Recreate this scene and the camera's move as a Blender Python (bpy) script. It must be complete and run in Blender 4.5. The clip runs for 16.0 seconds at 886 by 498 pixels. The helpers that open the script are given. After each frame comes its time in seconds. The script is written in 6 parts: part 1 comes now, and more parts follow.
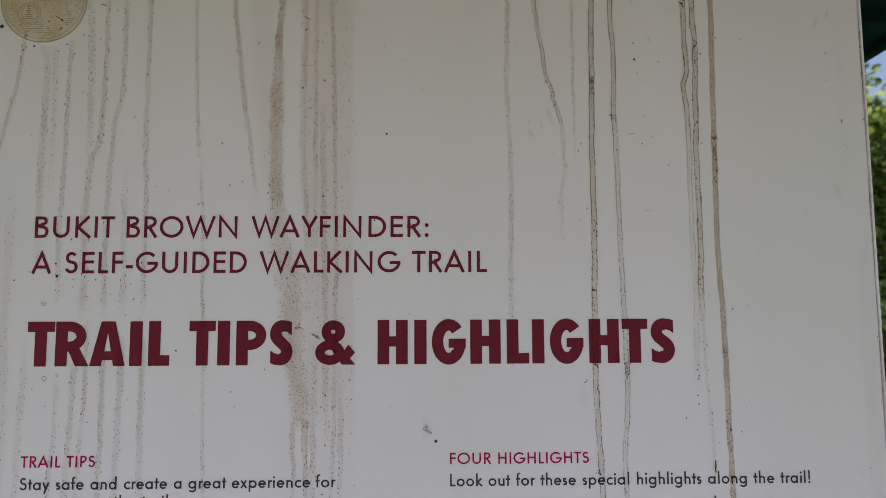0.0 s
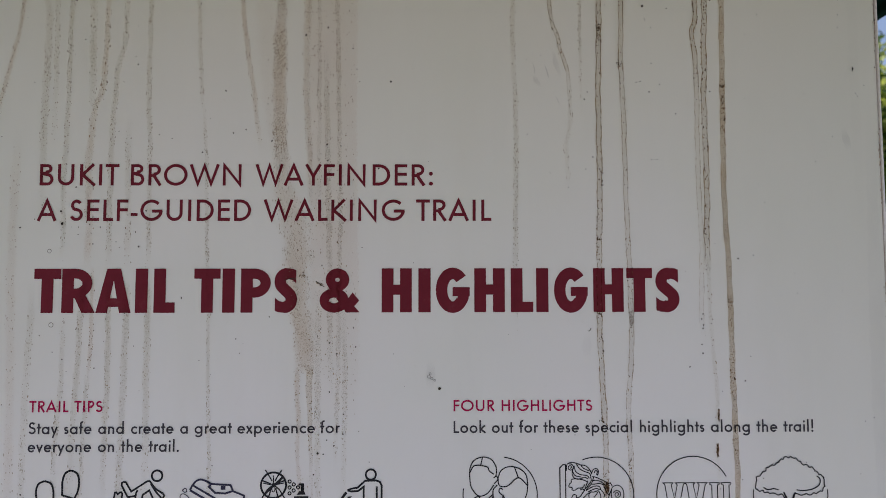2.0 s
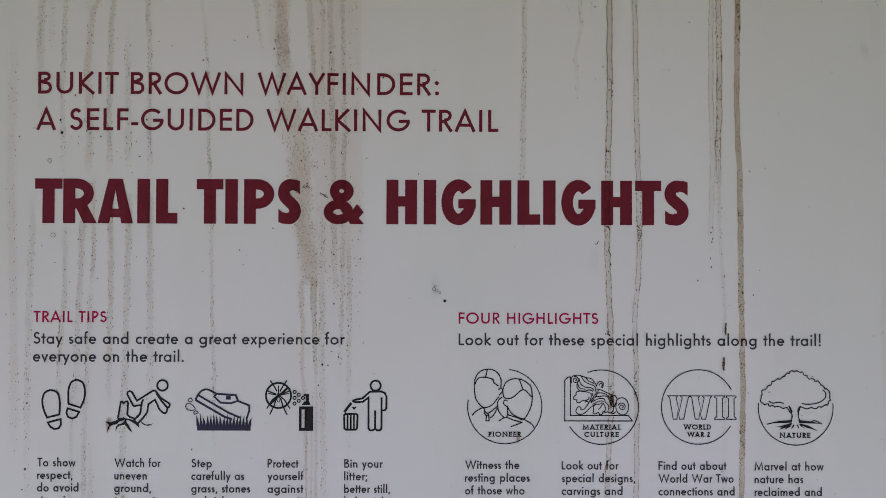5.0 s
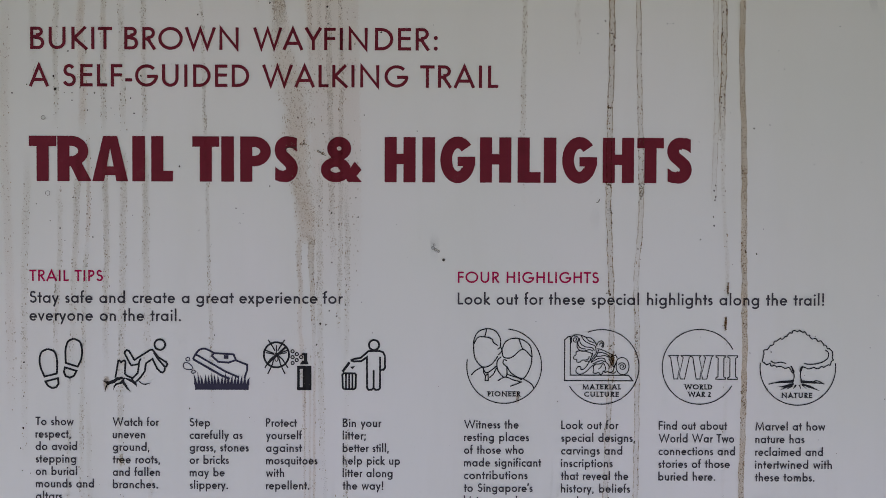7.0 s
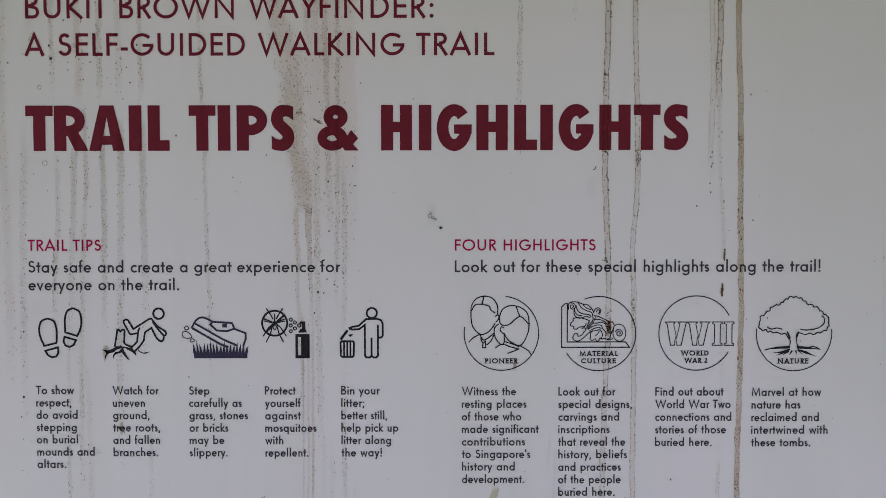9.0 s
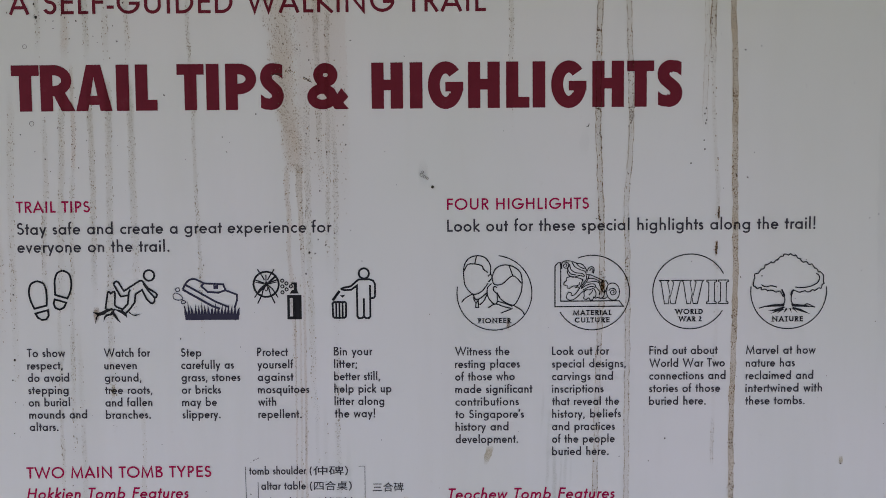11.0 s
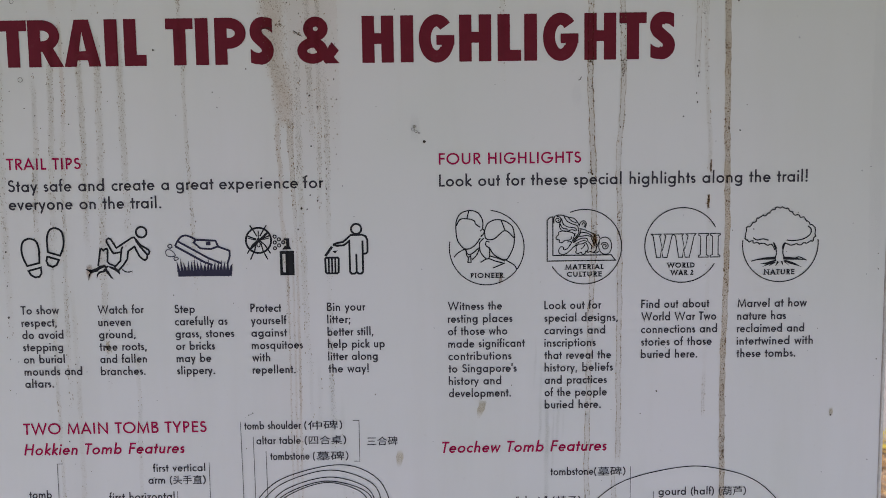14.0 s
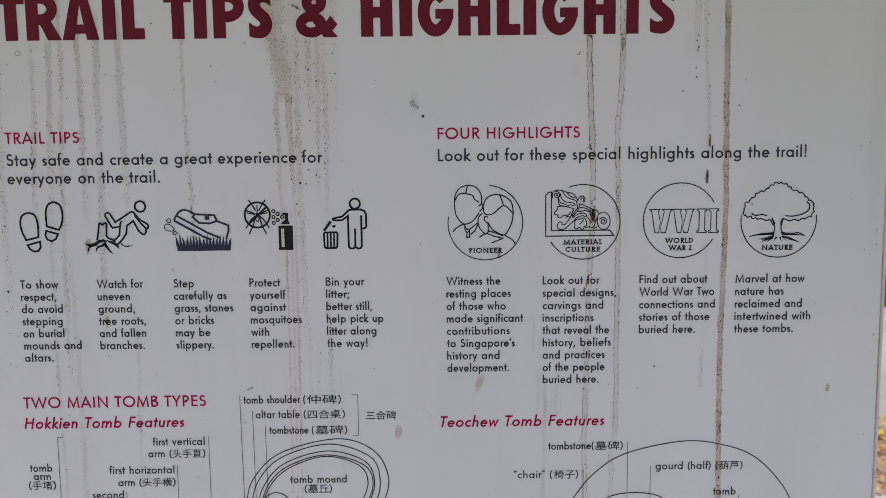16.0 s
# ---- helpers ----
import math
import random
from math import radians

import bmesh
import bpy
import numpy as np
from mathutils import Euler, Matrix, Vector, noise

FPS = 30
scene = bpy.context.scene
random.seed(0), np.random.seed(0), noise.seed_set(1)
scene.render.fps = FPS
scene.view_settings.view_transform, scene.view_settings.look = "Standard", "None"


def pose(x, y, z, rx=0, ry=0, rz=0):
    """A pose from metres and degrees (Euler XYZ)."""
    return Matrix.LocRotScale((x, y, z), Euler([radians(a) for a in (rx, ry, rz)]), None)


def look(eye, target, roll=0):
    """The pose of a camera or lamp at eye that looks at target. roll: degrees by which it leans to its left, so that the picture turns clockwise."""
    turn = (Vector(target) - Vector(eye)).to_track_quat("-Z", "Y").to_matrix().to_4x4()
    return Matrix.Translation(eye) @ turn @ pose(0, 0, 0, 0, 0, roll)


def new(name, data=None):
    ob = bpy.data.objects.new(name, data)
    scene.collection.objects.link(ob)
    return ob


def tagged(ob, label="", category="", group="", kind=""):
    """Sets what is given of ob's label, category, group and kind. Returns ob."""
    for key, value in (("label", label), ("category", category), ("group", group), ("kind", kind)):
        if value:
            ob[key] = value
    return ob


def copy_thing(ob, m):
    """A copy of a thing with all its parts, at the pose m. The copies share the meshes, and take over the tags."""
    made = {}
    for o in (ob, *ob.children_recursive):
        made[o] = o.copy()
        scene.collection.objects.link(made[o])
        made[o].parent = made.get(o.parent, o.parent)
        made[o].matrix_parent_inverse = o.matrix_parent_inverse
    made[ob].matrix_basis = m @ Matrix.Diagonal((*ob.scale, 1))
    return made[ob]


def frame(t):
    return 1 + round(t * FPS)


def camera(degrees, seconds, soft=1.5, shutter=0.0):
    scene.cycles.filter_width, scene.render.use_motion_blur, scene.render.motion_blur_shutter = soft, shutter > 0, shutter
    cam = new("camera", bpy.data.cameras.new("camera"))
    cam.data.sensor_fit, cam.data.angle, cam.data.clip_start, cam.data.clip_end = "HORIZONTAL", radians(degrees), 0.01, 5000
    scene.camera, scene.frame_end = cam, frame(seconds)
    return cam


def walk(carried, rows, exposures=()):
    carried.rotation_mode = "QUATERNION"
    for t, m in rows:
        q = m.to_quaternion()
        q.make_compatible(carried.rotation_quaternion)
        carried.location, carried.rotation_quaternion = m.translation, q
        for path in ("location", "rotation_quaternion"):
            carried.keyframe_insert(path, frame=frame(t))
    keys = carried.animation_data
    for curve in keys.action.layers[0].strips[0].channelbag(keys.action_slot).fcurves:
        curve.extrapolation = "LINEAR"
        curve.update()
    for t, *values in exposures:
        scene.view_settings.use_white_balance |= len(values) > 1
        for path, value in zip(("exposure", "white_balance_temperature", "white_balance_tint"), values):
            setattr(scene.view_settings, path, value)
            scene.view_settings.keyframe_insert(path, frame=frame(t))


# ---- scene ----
cam = camera(60.6, 16.0, soft=0.82)
cam.data.dof.use_dof = True
cam.data.dof.focus_distance, cam.data.dof.aperture_fstop = 0.76, 8.0
EXPOSE = 0.14
PATH = [
    (0, (0.034, -0.751, 1.532), (0.081, 1.238, 1.745), -0.3),
    (0.5, (0.035, -0.752, 1.53), (0.081, 1.238, 1.726), -0.2),
    (1, (0.035, -0.753, 1.524), (0.07, 1.239, 1.698), -0.2),
    (1.5, (0.037, -0.752, 1.512), (0.067, 1.24, 1.69), -0.2),
    (2, (0.038, -0.747, 1.507), (0.063, 1.247, 1.652), -0.1),
    (2.5, (0.036, -0.742, 1.499), (0.06, 1.255, 1.617), -0.0),
    (3, (0.038, -0.739, 1.495), (0.056, 1.259, 1.593), 0.0),
    (3.5, (0.037, -0.739, 1.489), (0.055, 1.259, 1.579), 0.1),
    (4, (0.037, -0.739, 1.483), (0.053, 1.26, 1.549), 0.2),
    (4.2, (0.037, -0.738, 1.477), (0.052, 1.261, 1.539), 0.2),
    (6.3, (0.039, -0.727, 1.455), (0.049, 1.273, 1.435), 0.2),
    (6.5, (0.04, -0.725, 1.451), (0.046, 1.275, 1.432), 0.2),
    (7, (0.042, -0.726, 1.447), (0.045, 1.274, 1.415), 0.2),
    (7.5, (0.042, -0.727, 1.443), (0.046, 1.272, 1.403), 0.1),
    (8, (0.041, -0.729, 1.439), (0.043, 1.271, 1.388), 0.1),
    (8.5, (0.044, -0.73, 1.433), (0.044, 1.269, 1.381), -0.0),
    (9, (0.046, -0.728, 1.429), (0.046, 1.271, 1.362), -0.1),
    (9.5, (0.048, -0.726, 1.422), (0.048, 1.273, 1.347), -0.2),
    (12, (0.055, -0.723, 1.399), (0.06, 1.273, 1.267), -0.7),
    (12.5, (0.057, -0.724, 1.397), (0.062, 1.271, 1.256), -0.8),
    (13, (0.058, -0.726, 1.393), (0.063, 1.268, 1.244), -0.8),
    (13.5, (0.058, -0.726, 1.388), (0.065, 1.268, 1.236), -0.8),
    (14, (0.058, -0.725, 1.384), (0.064, 1.268, 1.215), -0.8),
    (14.5, (0.058, -0.724, 1.381), (0.064, 1.268, 1.197), -0.8),
    (15, (0.058, -0.726, 1.376), (0.064, 1.266, 1.191), -0.8),
    (15.5, (0.059, -0.726, 1.374), (0.064, 1.265, 1.18), -0.8),
    (16, (0.059, -0.727, 1.371), (0.065, 1.263, 1.172), -0.7),
]
walk(cam, [(t, look(eye, target, roll)) for t, eye, target, roll in PATH], [(0.0, EXPOSE - 0.07, 6740, 20), (8.0, EXPOSE - 0.10, 6740, 20), (16.0, EXPOSE - 0.14, 6860, 18)])

# ---------------------------------------------------------------- light
SUN_FROM = Vector((-0.30, -0.28, 1.15)).normalized()
world = bpy.data.worlds.new("sky")
scene.world = world
world.use_nodes = True
wn = world.node_tree
sky = wn.nodes.new("ShaderNodeTexSky")
sky.sky_type = "NISHITA"
sky.sun_disc = False
sky.dust_density = 2.0
sky.sun_elevation = math.asin(SUN_FROM.z)
sky.sun_rotation = math.atan2(SUN_FROM.x, SUN_FROM.y)
wn.links.new(sky.outputs[0], wn.nodes["Background"].inputs[0])
wn.nodes["Background"].inputs[1].default_value = 0.15
sun = new("sun", bpy.data.lights.new("sun", "SUN"))
sun.data.energy, sun.data.angle, sun.data.color = 3.2, radians(0.6), (1.0, 0.95, 0.86)
sun.matrix_world = look(SUN_FROM * 30, (0, 0, 0))


# ---------------------------------------------------------------- materials
def nodes_of(name, rough=0.6, metal=0.0, spec=0.5):
    m = bpy.data.materials.new(name)
    m.use_nodes = True
    t = m.node_tree
    b = t.nodes["Principled BSDF"]
    b.inputs["Roughness"].default_value = rough
    b.inputs["Metallic"].default_value = metal
    b.inputs["Specular IOR Level"].default_value = spec
    return m, t, b


def noise_node(t, scale, detail=4.0, rough=0.55, source="Object", stretch=None):
    co = t.nodes.new("ShaderNodeTexCoord")
    n = t.nodes.new("ShaderNodeTexNoise")
    n.inputs["Scale"].default_value = scale
    n.inputs["Detail"].default_value = detail
    n.inputs["Roughness"].default_value = rough
    out = co.outputs[source]
    if stretch:
        mp = t.nodes.new("ShaderNodeMapping")
        mp.inputs["Scale"].default_value = stretch
        t.links.new(out, mp.inputs[0])
        out = mp.outputs[0]
    t.links.new(out, n.inputs["Vector"])
    return n.outputs["Fac"]


def ramp(t, fac, stops):
    r = t.nodes.new("ShaderNodeValToRGB")
    e = r.color_ramp.elements
    while len(e) < len(stops):
        e.new(0.5)
    for el, (p, c) in zip(e, stops):
        el.position = p
        el.color = (*c, 1) if len(c) == 3 else c
    t.links.new(fac, r.inputs[0])
    return r.outputs[0]


def maths(t, op, a, b=None, clamp=False):
    n = t.nodes.new("ShaderNodeMath")
    n.operation, n.use_clamp = op, clamp
    for i, v in enumerate((a, b)):
        if v is None:
            continue
        if isinstance(v, (int, float)):
            n.inputs[i].default_value = v
        else:
            t.links.new(v, n.inputs[i])
    return n.outputs[0]


def steps(t, v, lo, hi):
    n = t.nodes.new("ShaderNodeMapRange")
    n.interpolation_type = "SMOOTHSTEP"
    n.inputs["From Min"].default_value, n.inputs["From Max"].default_value = lo, hi
    t.links.new(v, n.inputs["Value"])
    return n.outputs["Result"]


def mixed(t, kind, fac, a, b):
    n = t.nodes.new("ShaderNodeMix")
    n.data_type, n.blend_type = "RGBA", kind
    for sock, v in ((n.inputs[0], fac), (n.inputs[6], a), (n.inputs[7], b)):
        if isinstance(v, (int, float)):
            sock.default_value = v
        elif isinstance(v, tuple):
            sock.default_value = (*v, 1)
        else:
            t.links.new(v, sock)
    return n.outputs[2]


def bump(t, b, height, strength, distance):
    n = t.nodes.new("ShaderNodeBump")
    n.inputs["Strength"].default_value, n.inputs["Distance"].default_value = strength, distance
    t.links.new(height, n.inputs["Height"])
    t.links.new(n.outputs[0], b.inputs["Normal"])


def mottled(name, stops, scale, rough=0.6, fine=None, relief=None, metal=0.0, spec=0.5, stretch=None):
    """A surface with broad mottling, fine grain and relief."""
    m, t, b = nodes_of(name, rough, metal, spec)
    col = ramp(t, noise_node(t, scale, 5, 0.6, stretch=stretch), stops)
    if fine:
        col = mixed(t, "MULTIPLY", fine[1], col, ramp(t, noise_node(t, fine[0], 3), [(0.3, (0.55,) * 3), (0.7, (1.25,) * 3)]))
    t.links.new(col, b.inputs["Base Color"])
    if relief:
        bump(t, b, noise_node(t, relief[0], 4), relief[1], relief[2])
    return m


def panel_paint():
    m, t, b = nodes_of("white_panel_print", 0.42, 0, 0.35)
    broad = ramp(t, noise_node(t, 4.5, 3, 0.5), [(0.3, (0.765, 0.778, 0.755)), (0.5, (0.785, 0.785, 0.785)), (0.7, (0.81, 0.79, 0.805))])
    film = ramp(t, noise_node(t, 9.0, 5, 0.65, stretch=(1, 1, 0.12)), [(0.45, (1, 1, 1)), (0.8, (0.93, 0.925, 0.90))])
    grime = ramp(t, noise_node(t, 160.0, 4, 0.7), [(0.62, (1, 1, 1)), (0.78, (0.90, 0.885, 0.86))])
    col = mixed(t, "MULTIPLY", 1.0, broad, film)
    col = mixed(t, "MULTIPLY", 0.6, col, grime)
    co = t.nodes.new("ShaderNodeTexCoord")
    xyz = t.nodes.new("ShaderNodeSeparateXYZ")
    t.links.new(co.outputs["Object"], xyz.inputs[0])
    # Yellow tint growing with height, its edge broken up by noise.
    height_tint = maths(t, "MULTIPLY", steps(t, maths(t, "ADD", xyz.outputs["Z"], maths(t, "MULTIPLY", noise_node(t, 5, 3), 0.16)), 1.22, 2.06), 0.74)
    col = mixed(t, "MIX", height_tint, col, (0.765, 0.765, 0.645))
    # Brightness fall-off painted into both sides, darker and greener from mid height up.
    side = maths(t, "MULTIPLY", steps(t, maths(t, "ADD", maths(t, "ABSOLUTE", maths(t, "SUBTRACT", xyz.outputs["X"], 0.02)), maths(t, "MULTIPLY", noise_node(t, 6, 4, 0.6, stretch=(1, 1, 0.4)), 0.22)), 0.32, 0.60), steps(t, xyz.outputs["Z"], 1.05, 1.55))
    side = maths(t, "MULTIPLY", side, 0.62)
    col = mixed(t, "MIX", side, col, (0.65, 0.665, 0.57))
    t.links.new(col, b.inputs["Base Color"])
    t.links.new(ramp(t, noise_node(t, 30, 4), [(0.3, (0.36,) * 3), (0.7, (0.52,) * 3)]), b.inputs["Roughness"])
    bump(t, b, noise_node(t, 240, 3), 0.04, 0.0005)
    return m


def ink(name, colour, wear=0.15):
    m, t, b = nodes_of(name, 0.55, 0, 0.12)
    dark = tuple(c * 0.86 for c in colour)
    pale = tuple(c + (0.6 - c) * wear * 0.35 for c in colour)
    col = ramp(t, noise_node(t, 60, 5, 0.7), [(0.3, dark), (0.6, colour), (0.85, pale)])
    t.links.new(col, b.inputs["Base Color"])
    return m


def stain(name, fill, edge, grain, film, dark, deposit=0.0, grain_scale=850, cut=0.56, lo=0.70, patchy=1.0, rimmed=0.0):
    """Dried run-off: a thin brown film that tints what lies under it, heavier at its margins, with gritty
    dark grains, and a dusty opaque deposit where it is thick."""
    m, t, b = nodes_of(name, 0.9, 0, 0.1)
    uv = t.nodes.new("ShaderNodeUVMap")
    a1 = t.nodes.new("ShaderNodeAttribute")
    a1.attribute_name = "across"
    a2 = t.nodes.new("ShaderNodeAttribute")
    a2.attribute_name = "strength"

    def uv_noise(scale, detail, sx=1.0, sy=1.0):
        mp = t.nodes.new("ShaderNodeMapping")
        mp.inputs["Scale"].default_value = (sx, sy, 1)
        n = t.nodes.new("ShaderNodeTexNoise")
        n.inputs["Scale"].default_value, n.inputs["Detail"].default_value = scale, detail
        t.links.new(uv.outputs[0], mp.inputs[0])
        t.links.new(mp.outputs[0], n.inputs["Vector"])
        return n.outputs["Fac"]

    side = maths(t, "ABSOLUTE", a1.outputs["Fac"])
    side = maths(t, "ADD", side, maths(t, "MULTIPLY", maths(t, "SUBTRACT", uv_noise(700, 3, 1.0, 0.4), 0.5), 0.5))
    inside = maths(t, "SUBTRACT", 1.0, steps(t, side, lo, 0.98))
    crisp = maths(t, "ADD", maths(t, "ABSOLUTE", a1.outputs["Fac"]), maths(t, "MULTIPLY", maths(t, "SUBTRACT", uv_noise(420, 2, 1.0, 0.5), 0.5), 0.30))
    margin = maths(t, "MULTIPLY", steps(t, crisp, 0.48, 0.72), maths(t, "SUBTRACT", 1.0, steps(t, crisp, 0.80, 0.98)))
    broken = steps(t, uv_noise(520, 4, 1.0, 0.45), 0.36, 0.62)
    patch = steps(t, uv_noise(45, 3, 1.0, 0.5), 0.3, 0.7)
    fine = maths(t, "ADD", maths(t, "MULTIPLY", steps(t, uv_noise(1100, 3), 0.3, 0.7), 0.9), 0.45)
    body = maths(t, "ADD", maths(t, "MULTIPLY", inside, fill), maths(t, "MULTIPLY", maths(t, "MULTIPLY", margin, broken), edge))
    body = maths(t, "MULTIPLY", body, maths(t, "MULTIPLY", fine, maths(t, "ADD", maths(t, "MULTIPLY", patch, 0.7 * patchy), 0.8 - 0.35 * patchy)))
    body = maths(t, "MULTIPLY", body, a2.outputs["Fac"], True)
    grit = maths(t, "MULTIPLY", steps(t, uv_noise(grain_scale, 2), cut, cut + 0.07), maths(t, "MULTIPLY", inside, grain))
    spots = steps(t, uv_noise(70, 3, 1, 0.6), 0.40, 0.62)
    grit = maths(t, "MULTIPLY", grit, maths(t, "ADD", maths(t, "MULTIPLY", spots, patchy), 1.0 - patchy))
    grit = maths(t, "MULTIPLY", grit, maths(t, "ADD", maths(t, "MULTIPLY", margin, rimmed), 1.0 - rimmed))
    grit = maths(t, "MULTIPLY", grit, a2.outputs["Fac"], True)
    tint = mixed(t, "MIX", body, (1.0, 1.0, 1.0), film)
    tint = mixed(t, "MIX", grit, tint, dark)
    clear = t.nodes.new("ShaderNodeBsdfTransparent")
    t.links.new(tint, clear.inputs[0])
    b.inputs["Base Color"].default_value = (film[0] * 0.62, film[1] * 0.60, film[2] * 0.58, 1)
    mx = t.nodes.new("ShaderNodeMixShader")
    t.links.new(maths(t, "MULTIPLY", body, deposit), mx.inputs[0])
    t.links.new(clear.outputs[0], mx.inputs[1])
    t.links.new(b.outputs[0], mx.inputs[2])
    t.links.new(mx.outputs[0], t.nodes["Material Output"].inputs[0])
    return m


def foliage(name, stops):
    m, t, b = nodes_of(name, 0.5, 0, 0.4)
    geo = t.nodes.new("ShaderNodeNewGeometry")
    col = ramp(t, geo.outputs["Random Per Island"], stops)
    t.links.new(col, b.inputs["Base Color"])
    tr = t.nodes.new("ShaderNodeBsdfTranslucent")
    t.links.new(mixed(t, "MULTIPLY", 1.0, col, (1.6, 1.5, 0.5)), tr.inputs[0])
    mx = t.nodes.new("ShaderNodeMixShader")
    mx.inputs[0].default_value = 0.5
    t.links.new(b.outputs[0], mx.inputs[1])
    t.links.new(tr.outputs[0], mx.inputs[2])
    t.links.new(mx.outputs[0], t.nodes["Material Output"].inputs[0])
    return m


PANEL = panel_paint()
MAROON = ink("maroon_ink", (0.170, 0.016, 0.029))
CRIMSON = ink("crimson_ink", (0.44, 0.006, 0.075), 0.05)
CHARCOAL = ink("charcoal_ink", (0.062, 0.057, 0.068), 0.04)
BLACK = ink("black_ink", (0.022, 0.022, 0.027), 0.04)
GREY_LINE = ink("grey_line_ink", (0.12, 0.116, 0.125), 0.04)
NAVY = ink("navy_ink", (0.045, 0.042, 0.075), 0.04)
RUNOFF = stain("dried_runoff", 0.21, 1.3, 0.5, (0.54, 0.42, 0.27), (0.16, 0.10, 0.05), 0.08, 640, 0.575, 0.80, 0.6, 0.45)
SILT = stain("silty_runoff", 0.50, 0.35, 0.6, (0.66, 0.52, 0.34), (0.16, 0.10, 0.05), 0.12, 640, 0.58, 0.74, 0.6)
GRAINS = stain("grainy_runoff", 0.48, 0.0, 0.20, (0.79, 0.66, 0.54), (0.52, 0.41, 0.30), 0.05, 520, 0.50, 0.28, 0.55)
FAINT = stain("faint_runoff", 0.38, 0.20, 0.30, (0.80, 0.765, 0.69), (0.54, 0.50, 0.43), 0.0, 460, 0.53, 0.25, 0.75)
BLUSH = stain("pinkish_film", 0.55, 0.0, 0.10, (0.90, 0.83, 0.79), (0.62, 0.52, 0.46), 0.0, 620, 0.55, 0.92, 0.5)
SMEAR = stain("ochre_smear", 0.75, 0.15, 0.5, (0.66, 0.56, 0.36), (0.25, 0.16, 0.08), 0.1)
RUST = stain("rust_drip", 0.9, 0.1, 0.8, (0.42, 0.24, 0.10), (0.10, 0.05, 0.02), 0.1, 600, 0.5, 0.45, 0.5)
GREY_SMEAR = stain("grey_smear", 0.6, 0.0, 0.2, (0.72, 0.72, 0.72), (0.4, 0.4, 0.4))


def grains_of(name, stops):
    """Tiny mould and silt grains, each of its own tone."""
    m, t, b = nodes_of(name, 0.85, 0, 0.1)
    geo = t.nodes.new("ShaderNodeNewGeometry")
    t.links.new(ramp(t, geo.outputs["Random Per Island"], stops), b.inputs["Base Color"])
    return m


DARK_GRIT = grains_of("dark_grit", [(0.0, (0.03, 0.022, 0.014)), (0.5, (0.10, 0.068, 0.042)), (1.0, (0.22, 0.15, 0.09))])
BROWN_GRIT = grains_of("brown_grit", [(0.0, (0.20, 0.145, 0.095)), (0.5, (0.36, 0.28, 0.20)), (1.0, (0.49, 0.40, 0.30))])
PALE_GRIT = grains_of("pale_grit", [(0.0, (0.42, 0.38, 0.31)), (0.5, (0.53, 0.49, 0.42)), (1.0, (0.62, 0.59, 0.52))])
SPECK = mottled("dark_speck", [(0.3, (0.012, 0.01, 0.008)), (0.7, (0.05, 0.035, 0.02))], 400, 0.8)
WISP = stain("grey_green_wisp", 0.55, 0.0, 0.15, (0.74, 0.75, 0.71), (0.5, 0.5, 0.45), 0.0, 420, 0.54, 0.15, 0.8)
SEAL = stain("olive_roundel_print", 0.75, 0.0, 0.4, (0.78, 0.66, 0.38), (0.45, 0.36, 0.16), 0.1, 500, 0.5)
SEAL_LINE = ink("olive_line_ink", (0.42, 0.34, 0.15), 0.35)
GREY_MARK = ink("grey_mark", (0.24, 0.23, 0.21), 0.1)
TRIM = mottled("painted_edge_trim", [(0.35, (0.66, 0.62, 0.56)), (0.7, (0.80, 0.79, 0.77))], 25, 0.4, (300, 0.25), stretch=(1, 1, 0.2))
SEAM = mottled("grimy_seam", [(0.3, (0.36, 0.28, 0.25)), (0.7, (0.66, 0.63, 0.60))], 40, 0.9)
GREEN = mottled("dark_green_paint", [(0.3, (0.003, 0.012, 0.009)), (0.7, (0.005, 0.021, 0.015))], 6, 0.65, (90, 0.4), (160, 0.1, 0.001), spec=0.0)
CONCRETE = mottled("pale_concrete", [(0.3, (0.42, 0.405, 0.38)), (0.7, (0.56, 0.545, 0.515))], 1.6, 0.9, (45, 0.35), (120, 0.35, 0.004))
ROAD = mottled("worn_pale_road", [(0.3, (0.32, 0.31, 0.295)), (0.7, (0.42, 0.41, 0.39))], 0.9, 0.9, (70, 0.4), (150, 0.5, 0.006))
SOIL = mottled("litter_soil", [(0.3, (0.28, 0.20, 0.14)), (0.7, (0.44, 0.34, 0.25))], 3, 0.95, (40, 0.6), (60, 0.7, 0.02))
TURF = mottled("short_turf", [(0.3, (0.07, 0.11, 0.03)), (0.7, (0.16, 0.20, 0.06))], 0.8, 0.95, (30, 0.5), (40, 0.8, 0.04))
BARK = mottled("rough_bark", [(0.3, (0.05, 0.038, 0.028)), (0.7, (0.15, 0.12, 0.09))], 6, 0.95, (40, 0.5), (25, 0.8, 0.03), stretch=(1, 1, 0.25))
# Sunlit brightness and dark gaps between leaves are put into these leaf tones.
LEAF = foliage("sunlit_leaf", [(0.0, (0.015, 0.04, 0.01)), (0.45, (0.08, 0.16, 0.04)), (1.0, (0.54, 0.64, 0.30))])
SHRUB_LEAF = foliage("shrub_leaf", [(0.0, (0.02, 0.05, 0.012)), (0.6, (0.08, 0.15, 0.035)), (1.0, (0.24, 0.32, 0.08))])
GRASS = foliage("grass_blade", [(0.0, (0.07, 0.13, 0.02)), (0.6, (0.16, 0.22, 0.04)), (1.0, (0.33, 0.31, 0.08))])
DRY_LEAF = foliage("dry_leaf", [(0.0, (0.30, 0.19, 0.11)), (0.5, (0.50, 0.35, 0.22)), (1.0, (0.62, 0.50, 0.34))])
